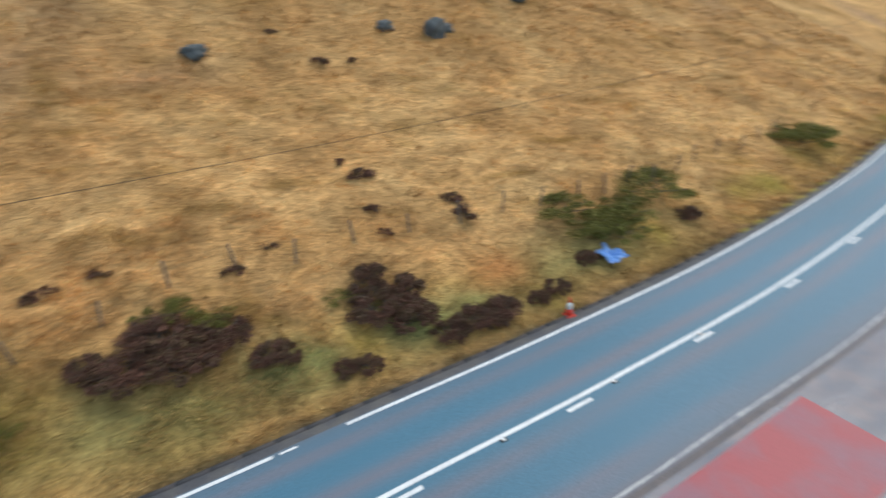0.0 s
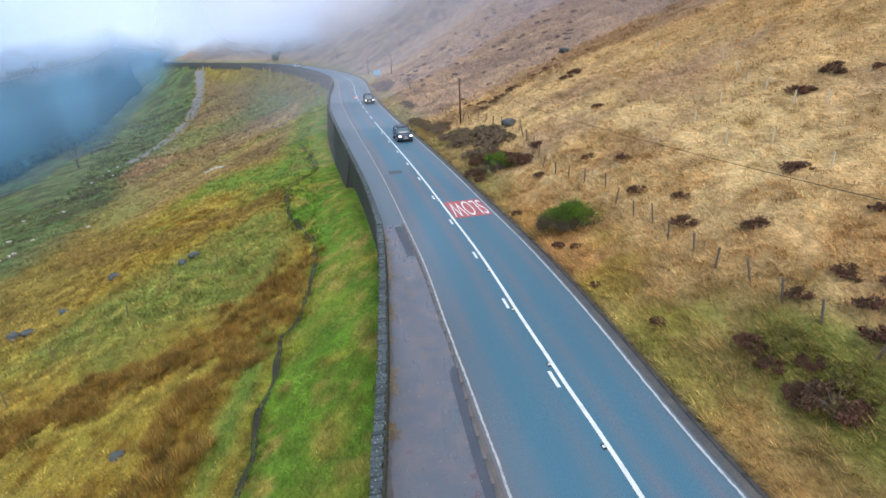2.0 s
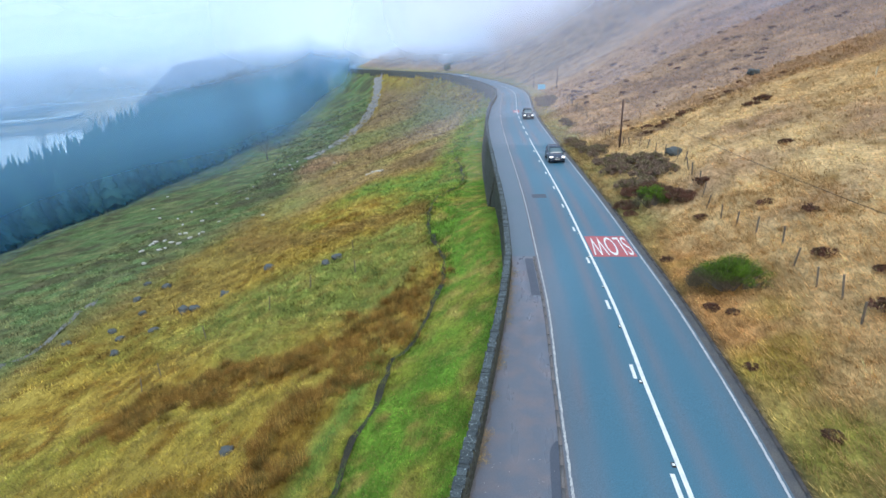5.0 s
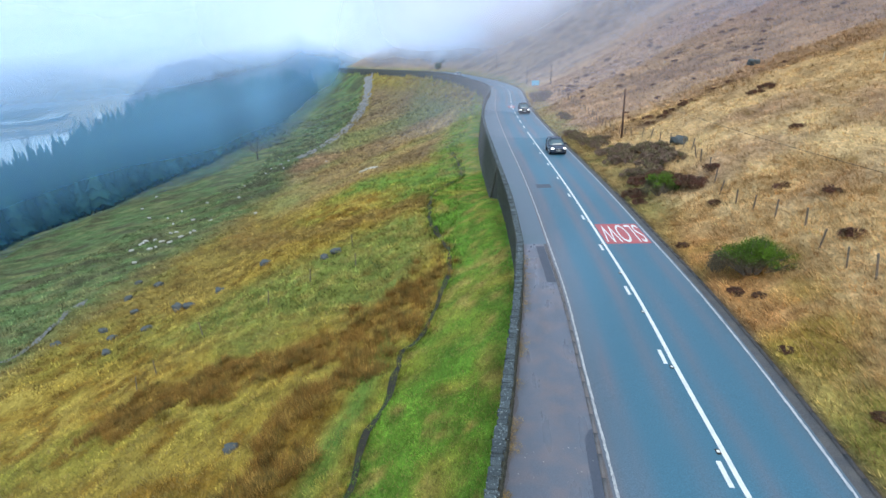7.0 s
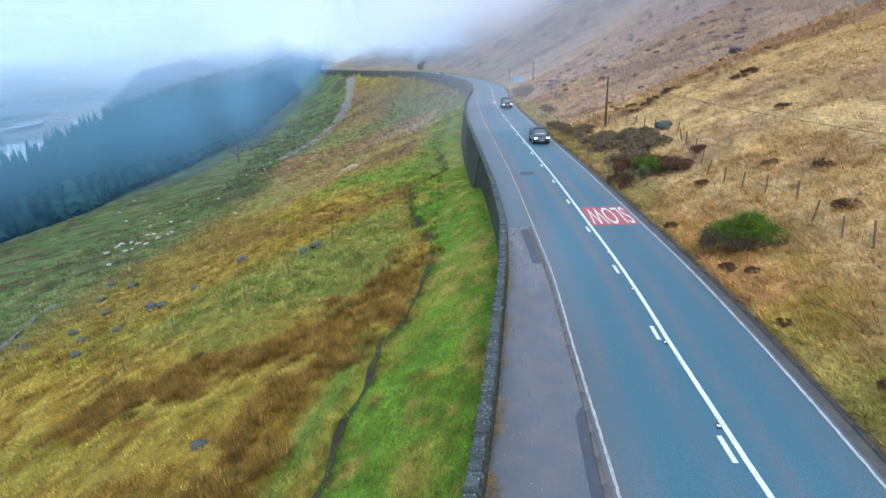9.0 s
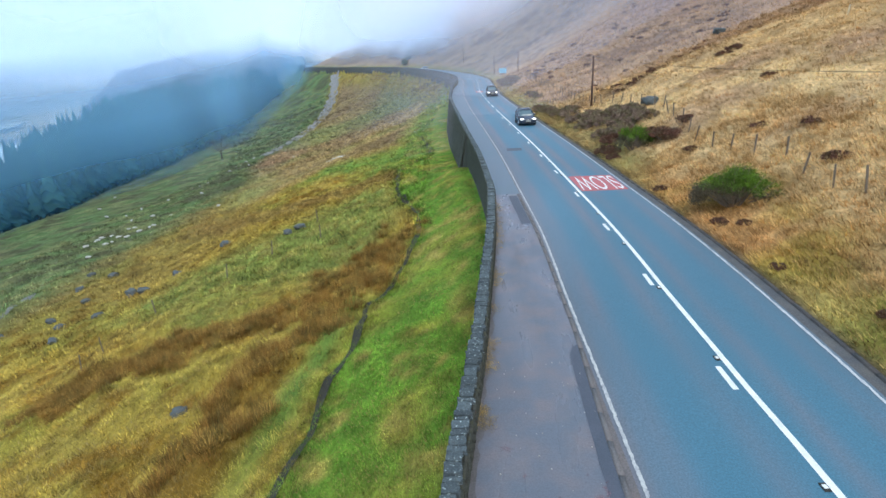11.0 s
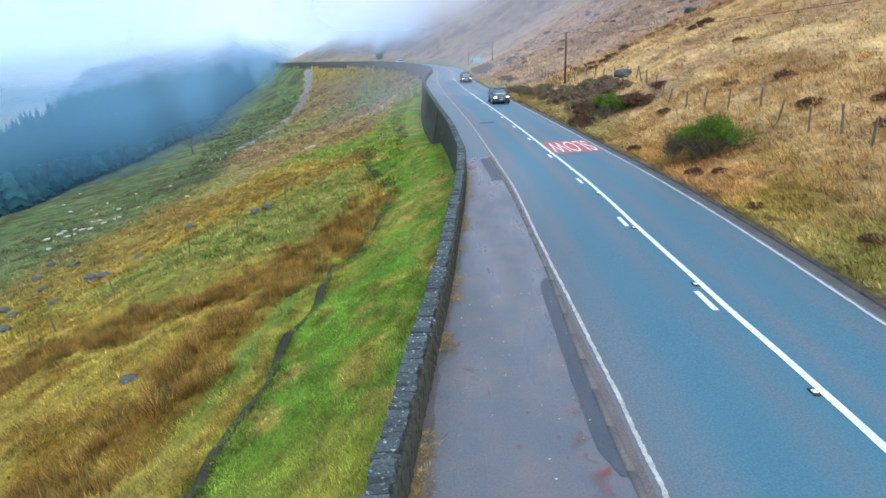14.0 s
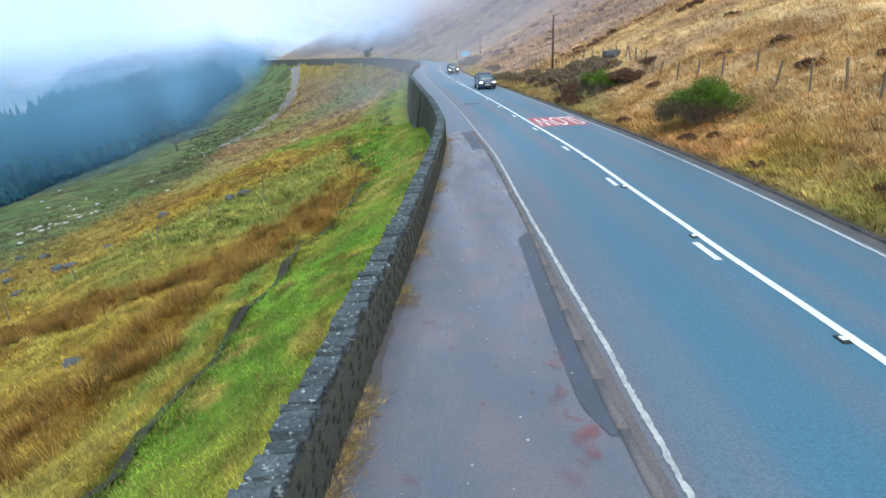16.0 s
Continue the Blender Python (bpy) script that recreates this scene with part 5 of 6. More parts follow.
def veil_material(name, low, high, z0, z1, size, tint, top=None):
    """Mist that thickens from z0 to z1 with an uneven edge and, with top, thins out again towards that height."""
    m = bpy.data.materials.new(name)
    m.use_nodes = True
    n, l = m.node_tree.nodes, m.node_tree.links
    n.clear()
    geo, sep = n.new("ShaderNodeNewGeometry"), n.new("ShaderNodeSeparateXYZ")
    l.new(geo.outputs["Position"], sep.inputs[0])
    tex = n.new("ShaderNodeTexNoise")
    tex.inputs["Scale"].default_value, tex.inputs["Detail"].default_value = 1.0 / size, 3.0
    l.new(geo.outputs["Position"], tex.inputs["Vector"])

    def sums(kind, a, b):
        node = n.new("ShaderNodeMath")
        node.operation = kind
        for socket, v in zip(node.inputs, (a, b)):
            if isinstance(v, (int, float)):
                socket.default_value = v
            else:
                l.new(v, socket)
        return node.outputs[0]

    def ramp(value, a, b, c, d):
        r = n.new("ShaderNodeMapRange")
        r.interpolation_type = "SMOOTHSTEP"
        for key, v in (("From Min", a), ("From Max", b), ("To Min", c), ("To Max", d)):
            r.inputs[key].default_value = v
        l.new(value, r.inputs["Value"])
        return r.outputs[0]

    uneven = sums("MULTIPLY", sums("SUBTRACT", tex.outputs["Fac"], 0.5), (z1 - z0) * 1.1)
    lift = n.new("ShaderNodeAttribute")
    lift.attribute_name = "lift"
    level = sums("SUBTRACT", sums("ADD", sep.outputs["Z"], uneven), lift.outputs["Fac"])
    alpha = ramp(level, z0, z1, low, high)
    if top:
        alpha = sums("MULTIPLY", alpha, ramp(level, z1, top, 1.0, 0.0))
    dense = n.new("ShaderNodeAttribute")
    dense.attribute_name = "dense"
    alpha = sums("MULTIPLY", alpha, dense.outputs["Fac"])
    # the haze is a plain diffuse tint laid over what lies behind
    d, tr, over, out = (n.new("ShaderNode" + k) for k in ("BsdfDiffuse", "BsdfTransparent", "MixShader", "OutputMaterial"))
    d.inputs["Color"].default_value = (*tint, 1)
    l.new(alpha, over.inputs[0])
    l.new(tr.outputs[0], over.inputs[1])
    l.new(d.outputs[0], over.inputs[2])
    l.new(over.outputs[0], out.inputs["Surface"])
    return m


def sheet(lines, dense, mat, label, lift=None):
    """A sheet of mist over lines of places, one above the other, as dense at each as the rows of numbers say."""
    count = len(lines[0])
    k = np.arange(count - 1)
    f = np.concatenate([np.stack([k + j * count, k + 1 + j * count, k + 1 + (j + 1) * count, k + (j + 1) * count], 1) for j in range(len(lines) - 1)])
    me = fast_mesh("low_cloud", np.concatenate(lines), f, mat=mat, smooth=True)
    me.attributes.new("dense", "FLOAT", "POINT").data.foreach_set("value", np.ravel(dense).astype(np.float32))
    if lift is not None:
        me.attributes.new("lift", "FLOAT", "POINT").data.foreach_set("value", np.ravel(lift).astype(np.float32))
    return tagged(new("low_cloud", me), label, "cloud", kind="structure")


def veil(radius, az0, az1, z_low, z_high, mat, soft0=12.0, soft1=12.0, back=0.6, rise=0.0):
    """A bank of mist that leans back as it rises and thins out over soft degrees at its ends; its base climbs by rise metres a degree to the right of -2."""
    az = np.linspace(az0, az1, 60)
    u = np.clip(np.minimum((az - az0) / soft0, (az1 - az) / soft1), 0, 1)
    lines, dense = [], []
    for z in np.linspace(z_low, z_high, 6):
        r = radius + back * (z - z_low)
        lines.append(np.stack([-3 + r * np.sin(np.radians(az)), -3 + r * np.cos(np.radians(az)), np.full(60, z)], 1))
        dense.append(u * u * (3 - 2 * u))
    return sheet(lines, dense, mat, "thin bank of drifting low cloud over the hillside", [rise * np.clip(az + 2, 0, 40)] * 6)


veil(58, -12, 75, -20, 80, veil_material("mist_near", 0.07, 0.18, 6, 40, 50, (0.84, 0.82, 1.0)), 14, 14)
veil(88, -12, 75, -20, 80, veil_material("mist_hill", 0.10, 0.28, 6, 40, 50, (0.84, 0.82, 1.0)), 14, 14)
veil(100, -62, -12, -50, 80, veil_material("haze_slope", 0.0, 0.20, -17, 4, 60, (0.45, 0.68, 1.0)), 12, 14, back=0.1)
veil(125, -17, 60, -30, 100, veil_material("mist_middle", 0.10, 0.95, 4, 21, 45, (0.72, 0.79, 0.99)), 10, 24, back=0.5, rise=1.1)
veil(345, -33, 60, -40, 130, veil_material("mist_far", 0.25, 0.995, -4, 16, 70, (0.66, 0.77, 0.98)), 10, 26, back=0.9)
veil(420, -62, -12, -90, 190, veil_material("haze_ridge", 0.16, 0.60, -46, 12, 90, (0.50, 0.67, 1.0), 75), 8, 10, back=0.9)
veil(620, -80, -16, -110, 190, veil_material("mist_valley", 0.10, 0.45, -30, 30, 150, (0.66, 0.80, 1.0), 95), 6, 10)
veil(1000, -95, -15, -120, 300, veil_material("mist_distance", 0.20, 0.92, -25, 45, 220, (0.74, 0.86, 1.0), 170), 6, 10)
veil(2000, -100, -8, -120, 480, veil_material("mist_horizon", 0.5, 1.0, -60, 60, 300, (0.66, 0.83, 1.0), 240), 6, 10)
# cloud lying on the hill behind the bend of the road
bend = spline([(-10, 196), (-24, 230), (-46, 258), (-80, 284), (-122, 303)], 4.0)
n = len(bend)
u = np.clip(np.minimum(np.arange(n) / 12.0, (n - 1 - np.arange(n)) / 16.0), 0, 1)
u = u * u * (3 - 2 * u)
levels = ((-3, 0.3), (2, 1.0), (12, 1.0), (25, 1.0), (45, 1.0), (70, 0.0))
sheet([np.column_stack([bend[:, 0] + 0.25 * max(q, 0), bend[:, 1] + 0.25 * max(q, 0), np.full(n, float(q))]) for q, _ in levels], [u * w for _, w in levels],
      veil_material("mist_bend", 0.15, 0.98, 1, 12, 30, (0.66, 0.76, 0.98)), "low cloud lying on the hill behind the bend")
# blue-tinted sheet before the plantation, its colour standing in for distance haze
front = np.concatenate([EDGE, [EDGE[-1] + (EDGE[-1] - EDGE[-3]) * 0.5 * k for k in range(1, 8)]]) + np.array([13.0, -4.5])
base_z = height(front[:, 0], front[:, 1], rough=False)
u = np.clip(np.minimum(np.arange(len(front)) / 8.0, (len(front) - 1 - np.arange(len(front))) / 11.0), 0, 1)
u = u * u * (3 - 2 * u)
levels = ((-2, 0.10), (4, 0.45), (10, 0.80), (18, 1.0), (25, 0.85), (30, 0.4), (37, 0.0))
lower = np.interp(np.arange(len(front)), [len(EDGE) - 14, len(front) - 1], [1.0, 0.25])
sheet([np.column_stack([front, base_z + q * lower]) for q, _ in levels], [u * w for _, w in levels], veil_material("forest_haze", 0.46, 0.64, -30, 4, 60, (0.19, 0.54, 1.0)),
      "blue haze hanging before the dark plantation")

# ---- fence, poles and wires ----
FENCE = spline([(19, -40), (15.6, -25), (14.6, -13.3), (14.0, -9.2), (14.1, -5.3), (12.6, -1.8), (11.9, 0.6), (11.6, 5.6), (11.6, 9), (11.2, 13), (11.4, 16.5), (11.3, 20), (11.6, 24.3),
                (10.8, 27), (10.4, 31.4), (11.2, 38), (11.4, 44.6), (9.9, 52), (8.7, 59), (7.9, 67), (7.2, 80), (6.6, 95), (5.2, 112)], 0.25)
fence = thing("fence", "old weathered post and wire fence along the foot of the hill", "fence")
post_shapes = []
for i in range(4):
    bm = box((0.075, 0.07, 1.10), (0, 0, 0.40), 0.010)
    for v in bm.verts:
        if v.co.z > 1:
            v.co.z += 0.05 * math.sin(3 * i + 20 * v.co.x)
        v.co.x += 0.02 * math.sin(2 * v.co.z + i)
    me = bpy.data.meshes.new("post")
    bm.to_mesh(me)
    bm.free()
    me.materials.append(OLDWOOD)
    post_shapes.append(me)
along = np.r_[0, np.cumsum(np.linalg.norm(np.diff(FENCE, axis=0), axis=1))]
tops, at = [], 0.0
while at < along[-1]:
    x, y = np.interp(at, along, FENCE[:, 0]) + 0.12 * rng.normal(), np.interp(at, along, FENCE[:, 1])
    lean_x, lean_y = 5.0 * rng.normal(), 5.0 * rng.normal()
    ob = new("post", post_shapes[len(tops) % 4])
    ob.parent = fence
    ob.matrix_basis = pose(x, y, ground_z(x, y), lean_x, lean_y, 90 * rng.random()) @ Matrix.Diagonal((1, 1, 0.9 + 0.2 * rng.random(), 1))
    tops.append(ob.matrix_basis)
    at += 1.55 + 0.9 * rng.random()


def wire_mesh(name, points, radius):
    """A thin wire through the points, three-sided."""
    p = np.array(points, float)
    ring = radius * np.array([(math.cos(q), math.sin(q)) for q in (0.5, 2.6, 4.7)])
    t = np.gradient(p, axis=0)
    t /= np.linalg.norm(t, axis=1)[:, None]
    side = np.cross(t, (0, 0, 1))
    side /= np.linalg.norm(side, axis=1)[:, None]
    up = np.cross(side, t)
    v = (p[:, None] + ring[None, :, :1] * side[:, None] + ring[None, :, 1:] * up[:, None]).reshape(-1, 3)
    f = [[3 * i + j, 3 * i + (j + 1) % 3, 3 * i + 3 + (j + 1) % 3, 3 * i + 3 + j] for i in range(len(p) - 1) for j in range(3)]
    return fast_mesh(name, v, f, mat=WIRE)


for level in (0.4, 0.65, 0.88):
    ob = new("wire", wire_mesh("wire", [m @ Vector((0, 0.04, level)) for m in tops], 0.003))
    ob.parent = fence


def telegraph_pole(x, y, tall, arm, plate, label):
    z = ground_z(x, y)
    ob = thing("telegraph_pole", label, "telegraph pole", (x, y, z - 0.1), 0, "poles along the road")
    part("pole", rod((0, 0, -0.3), (0, 0, tall), 0.115, 0.085, 10), POLEWOOD, ob, smooth=True)
    if arm:
        part("crossarm", box((1.5, 0.09, 0.11), (0, -0.12, tall - 0.25), 0.01), POLEWOOD, ob)
        for u in (-0.68, -0.25, 0.25, 0.68):
            bm = rod((u, -0.12, tall - 0.2), (u, -0.12, tall - 0.08), 0.012, 0.012, 6)
            rod((u, -0.12, tall - 0.10), (u, -0.12, tall + 0.04), 0.045, 0.03, 8, bm)
            part("insulator", bm, CERAMIC, ob, "brown porcelain insulator")
        bm = rod((-0.5, -0.11, tall - 0.3), (0, -0.10, tall - 0.85), 0.015, None, 5)
        rod((0.5, -0.11, tall - 0.3), (0, -0.10, tall - 0.85), 0.015, None, 5, bm)
        part("brace", bm, METAL, ob)
    if plate:
        part("warning_plate", box((0.20, 0.012, 0.16), (-0.02, -0.158, 1.55), 0.003), YELLOW, ob, "yellow warning plate")
        part("warning_plate", box((0.012, 0.20, 0.16), (-0.155, 0, 1.55), 0.003), YELLOW, ob, "yellow warning plate")
        part("cable_guard", rod((0.13, -0.13, -0.2), (0.13, -0.13, 1.3), 0.045, 0.045, 8), METAL, ob, "grey steel cable guard")
        part("junction_box", box((0.16, 0.12, 0.3), (-0.16, -0.05, tall * 0.55), 0.015), METAL, ob)
    return Vector((x, y, z - 0.1 + tall))


p0_ = telegraph_pole(26.6, -63.0, 6.6, True, False, "creosoted wooden telegraph pole far along the hill")
p1_ = telegraph_pole(11.2, 1.8, 5.5, True, True, "creosoted wooden telegraph pole with crossarm and yellow warning plates")
p2_ = telegraph_pole(8.6, 55.8, 5.1, False, False, "dark wooden telegraph pole behind the fence")
p3_ = telegraph_pole(5.5, 127.5, 4.4, False, False, "dark wooden telegraph pole near the bend")
p4_ = telegraph_pole(0.6, 150, 4.6, False, False, "dark wooden telegraph pole near the bend")
p5_ = telegraph_pole(-9.0, 200, 5.0, False, False, "dark wooden telegraph pole beyond the bend")
for a, b, side in ((p0_, p1_, 0.6), (p1_, p2_, 0.0), (p2_, p3_, 0), (p3_, p4_, 0), (p4_, p5_, 0)):
    line = []
    for u in np.linspace(0, 1, 25):
        q = a.lerp(b, u)
        line.append((q.x, q.y, q.z - 0.02 - (a - b).length * 0.012 * 4 * u * (1 - u)))
    tagged(new("overhead_cable", wire_mesh("overhead_cable", line, 0.011)), "thin dark overhead cable between telegraph poles", "cable")

# ---- stones ----
rock_shapes = [rock_mesh("boulder", (1, 0.8, 0.62), BOULDER, i, 3, 0.6) for i in range(5)]


def boulder(x, y, size, turn, label, group, tall=1.0):
    ob = new("boulder", rock_shapes[int(abs(x * 7 + y)) % 5])
    ob.matrix_basis = pose(x, y, ground_z(x, y) + 0.14 * size, 0, 0, turn) @ Matrix.Diagonal((size, size, size * tall, 1))
    return tagged(ob, label, "boulder", group)


for x, y, size, tall in ((27.9, -6.6, 1.25, 0.8), (30.2, -17.8, 1.0, 1.0), (29.6, -20.9, 1.3, 1.5), (30.0, -21.8, 0.9, 1.0), (34.0, -29.5, 1.2, 1.0), (18.0, 6.0, 0.8, 1.0), (11.6, 45.8, 1.3, 0.9), (24.5, 66, 1.4, 0.8)):
    boulder(x, y, size, 40 * x, "blue-grey lichened boulder in the straw grass of the hill", "boulders on the hill", tall)
for i, (x, y) in enumerate([(-27.3, 44.4), (-48.6, 52.8), (-45.8, 47.2), (-34.7, 39.9), (-36.3, 37.3), (-39.7, 36.7), (-38.0, 33.8), (-33.3, 39.7), (-18.9, 42.1), (-19.5, 40.3),
                            (-46.9, 37.8), (-41.2, 42.2), (-44.7, 51.2), (-31, 41.5), (-42.5, 39)]):
    boulder(x, y, 0.6 + 0.45 * rng.random(), 50 * i, "grey gritstone boulder lying in the tussocks below the wall", "boulders on the slope", 0.9)
boulder(-15.2, 14.6, 0.6, 20, "small pale stone in the rushes", "boulders on the slope")
PALESTONE = material("pale_limewashed_stone", (0.55, 0.53, 0.50), rough=0.9, grain=0.2, size=0.6, stain=0.4, bump=0.6)
pale_shape = rock_mesh("pale_stone", (1, 0.7, 0.6), PALESTONE, 9, 2, 0.3)
for i in range(7):
    x, y = -33.0 + 0.75 * i, 101.6 - 0.8 * i
    ob = new("pale_stone", pale_shape)
    ob.matrix_basis = pose(x, y, ground_z(x, y) + 0.1, 0, 0, 47 * i) @ Matrix.Scale(0.6 + 0.4 * rng.random(), 4)
    tagged(ob, "pale loose stone of a ruined field wall", "stone", "stones of the ruined wall")

FIELD_STONES = [(-57.1, 63.5), (-63.4, 71.4), (-66.6, 77.8), (-66.9, 78.9), (-67.1, 80.0), (-60.2, 71.4), (-64.8, 79.3), (-59.5, 72.0), (-61.6, 76.7), (-57.8, 73.3), (-68.5, 90.5), (-63.8, 82.6),
                (-62.5, 82.3), (-57.5, 76.0), (-57.4, 78.6), (-57.4, 79.8), (-65.0, 91.8), (-59.2, 88.4), (-74.7, 103.3), (-81.7, 101.8), (-92.8, 114.9), (-99.3, 130.1), (-74.8, 98.2), (-71.9, 109.0),
                (-73.6, 123.2), (-71.4, 122.2), (-71.0, 125.9), (-63.1, 107.3), (-73.6, 143.8), (-74.6, 150.1), (-73.8, 151.6), (-73.9, 156.0), (-72.2, 158.0), (-68.9, 146.1), (-66.3, 148.4), (-55.2, 144.4), (-48.6, 85.5)]
for i, (x, y) in enumerate(FIELD_STONES):
    ob = new("pale_stone", pale_shape)
    ob.matrix_basis = pose(x, y, ground_z(x, y) + 0.22, 0, 0, 47 * i) @ Matrix.Diagonal((0.75 + 0.35 * rng.random(), 0.55, 0.6, 1))
    tagged(ob, "pale stone lying in the dull green field", "stone", "pale stones in the field")

# ---- stakes on the slope and young tree guards on the hill ----
STAKE = material("grey_stake", (0.16, 0.13, 0.10), rough=0.85, grain=0.3)
for i, (x, y) in enumerate([(-15.7, 37.3), (-18.9, 34.9), (-21.3, 32.0), (-25.9, 30.0), (-26.4, 24.9), (-26.9, 23.4), (-17.6, 42.9)]):
    ob = thing("stake", "thin leaning wooden stake in the rough grass", "stake", (x, y, ground_z(x, y)), 30 * i, "stakes on the slope")
    part("shaft", rod((0, 0, -0.2), (0.16 * math.sin(i), 0.12 * math.cos(2 * i), 1.15), 0.045, 0.035, 6), STAKE, ob)
GUARD = material("pale_tree_guard", (0.62, 0.52, 0.36), rough=0.7, grain=0.1)
for i, (x, y) in enumerate([(22.4, 24.8), (21.7, 21.5), (18.6, 18.8), (17.5, 21.0), (18.2, 14.4), (18.4, 25.6), (20.4, 26.2), (22.6, 26.9), (26.3, 45.7), (22.5, 20.0), (21.3, 104),
                            (22.0, 99), (20.0, 87.8), (24, 30), (25.5, 34)]):
    ob = thing("tree_guard", "pale plastic tube guarding a young tree", "tree guard", (x, y, ground_z(x, y)), 0, "tree guards on the hill")
    part("tube", rod((0, 0, -0.05), (0, 0, 0.75), 0.05, 0.055, 8, caps=False), GUARD, ob)
    part("stake", rod((0.06, 0, -0.1), (0.06, 0, 0.85), 0.018, 0.018, 5), STAKE, ob)

# ---- cone, sheet and sign ----
cx, cy = 9.5, -17.9
cone = thing("traffic_cone", "red and white traffic cone on the grass verge", "traffic cone", (cx, cy, ground_z(cx, cy)))
part("base", box((0.42, 0.42, 0.05), (0, 0, 0.025), 0.015), CONE_RED, cone)
part("lower_cone", rod((0, 0, 0.04), (0, 0, 0.30), 0.16, 0.115, 16), CONE_RED, cone, smooth=True)
part("band", rod((0, 0, 0.30), (0, 0, 0.58), 0.117, 0.066, 16), WHITE_PLASTIC, cone, "white reflective band", smooth=True)
part("tip", rod((0, 0, 0.58), (0, 0, 0.80), 0.066, 0.028, 16), CONE_RED, cone, smooth=True)

bx_, by_ = 11.8, -21.4
bm = bmesh.new()
bmesh.ops.create_grid(bm, x_segments=14, y_segments=10, size=0.5)
for v in bm.verts:
    q = v.co.copy()
    v.co = Vector((q.x * 1.5 + 0.12 * noise.noise(q * 4), q.y * 1.0 + 0.1 * noise.noise(q * 5), 0.22 + 0.30 * noise.noise(q * 3.2) + 0.15 * noise.noise(q * 8)))
bmesh.ops.solidify(bm, geom=bm.faces[:], thickness=0.012)
sheet = thing("plastic_sheet", "crumpled blue plastic sheet dumped on the verge", "plastic sheet", (bx_, by_, ground_z(bx_, by_)), 20)
part("sheet", bm, BAG_BLUE, sheet)

sx, sy = 2.2, 131
sign = thing("road_sign", "pale blue road sign on two posts at the bend", "road sign", (sx, sy, ground_z(sx, sy)))
part("board", box((1.7, 0.04, 1.1), (0, 0, 1.55), 0.01), SIGN_BLUE, sign)
for u in (-0.55, 0.55):
    part("post", rod((u, 0.05, -0.2), (u, 0.05, 2.1), 0.04, 0.04, 8), METAL, sign)

# ---- litter and red stains on the lay-by ----
STAINS = material("red_dye_stain", (0.34, 0.09, 0.10), rough=0.45, grain=0.2, size=0.10, stain=0.6, second=(0.24, 0.10, 0.11), bump=0.2)
sn, sl = STAINS.node_tree.nodes, STAINS.node_tree.links
fade, clear_, mixer = sn.new("ShaderNodeAttribute"), sn.new("ShaderNodeBsdfTransparent"), sn.new("ShaderNodeMixShader")
fade.attribute_name = "dense"
sl.new(fade.outputs["Fac"], mixer.inputs[0])
sl.new(clear_.outputs[0], mixer.inputs[1])
sl.new(sn["Principled BSDF"].outputs[0], mixer.inputs[2])
sl.new(mixer.outputs[0], sn["Material Output"].inputs["Surface"])


def stain_mesh(radius, strength):
    """A blot of worn dye that thins out to nothing at its uneven rim."""
    a = np.linspace(0, 2 * np.pi, 16, endpoint=False)
    wob = 0.75 + 0.5 * rng.random(16)
    rings = [(0.05, 1.0), (0.35, 0.8), (0.7, 0.3), (1.0, 0.0)]
    v = np.concatenate([np.stack([radius * q * wob * np.cos(a), 1.7 * radius * q * wob * np.sin(a), 0 * a], 1) for q, _ in rings])
    k = np.arange(16)
    f = np.concatenate([np.stack([k + 16 * r, (k + 1) % 16 + 16 * r, (k + 1) % 16 + 16 * (r + 1), k + 16 * (r + 1)], 1) for r in range(3)])
    me = fast_mesh("red_stain", v, f, mat=STAINS)
    dense = np.concatenate([np.full(16, w) for _, w in rings]) * strength * np.tile(0.5 + 0.5 * rng.random(16), 4)
    me.attributes.new("dense", "FLOAT", "POINT").data.foreach_set("value", dense.astype(np.float32))
    return me


for i in range(44):
    s_ = s_at(-0.5) + 6.5 * rng.random()
    o_ = float(kerb_off(s_)) - 0.20 - (0.5 if i % 3 else 2.4) * rng.random()
    ob = new("red_stain", stain_mesh(0.03 + 0.10 * rng.random() ** 2, 0.20 + 0.38 * rng.random()))
    ob.parent = layby
    ob.matrix_basis = pose(*on_road(s_, o_, 0.007 + 0.0006 * i), 0, 0, 40 * rng.normal())
    tagged(ob, "faded red stain")
n = 60
s_ = s_at(0.5) + 9 * rng.random(n) ** 1.3
o_ = wall_off(s_) + 0.3 + 2.4 * rng.random(n)
c = on_road(s_, o_, 0.004)
ob = new("grit", boxes_mesh("grit", c, 0.008 + 0.022 * rng.random((n, 3)) * (1, 1, 0.5), 6 * rng.random(n), PALESTONE, rng, 0.4))
tagged(ob, "scattered pale grit and litter on the lay-by", "grit", kind="stuff")

# ---- cars ----
CAR_GLASS = material("tinted_car_glass", (0.09, 0.14, 0.17), rough=0.08, spec=1.0)
TYRE = material("tyre_rubber", (0.02, 0.02, 0.022), rough=0.85, grain=0.2)
ALLOY = material("alloy_rim", (0.45, 0.46, 0.48), rough=0.35, metal=0.8)
LAMP_GLASS = material("headlamp_lens", (0.75, 0.78, 0.8), rough=0.15)
TAIL = material("red_tail_lens", (0.35, 0.02, 0.02), rough=0.25)
TRIM = material("black_plastic_trim", (0.02, 0.02, 0.022), rough=0.6)
PLATE = material("number_plate", (0.7, 0.7, 0.68), rough=0.4)
LAMP_LIT = bpy.data.materials.new("lit_headlamp")
LAMP_LIT.use_nodes = True
LAMP_LIT.node_tree.nodes["Principled BSDF"].inputs["Emission Color"].default_value = (1.0, 0.97, 0.9, 1)
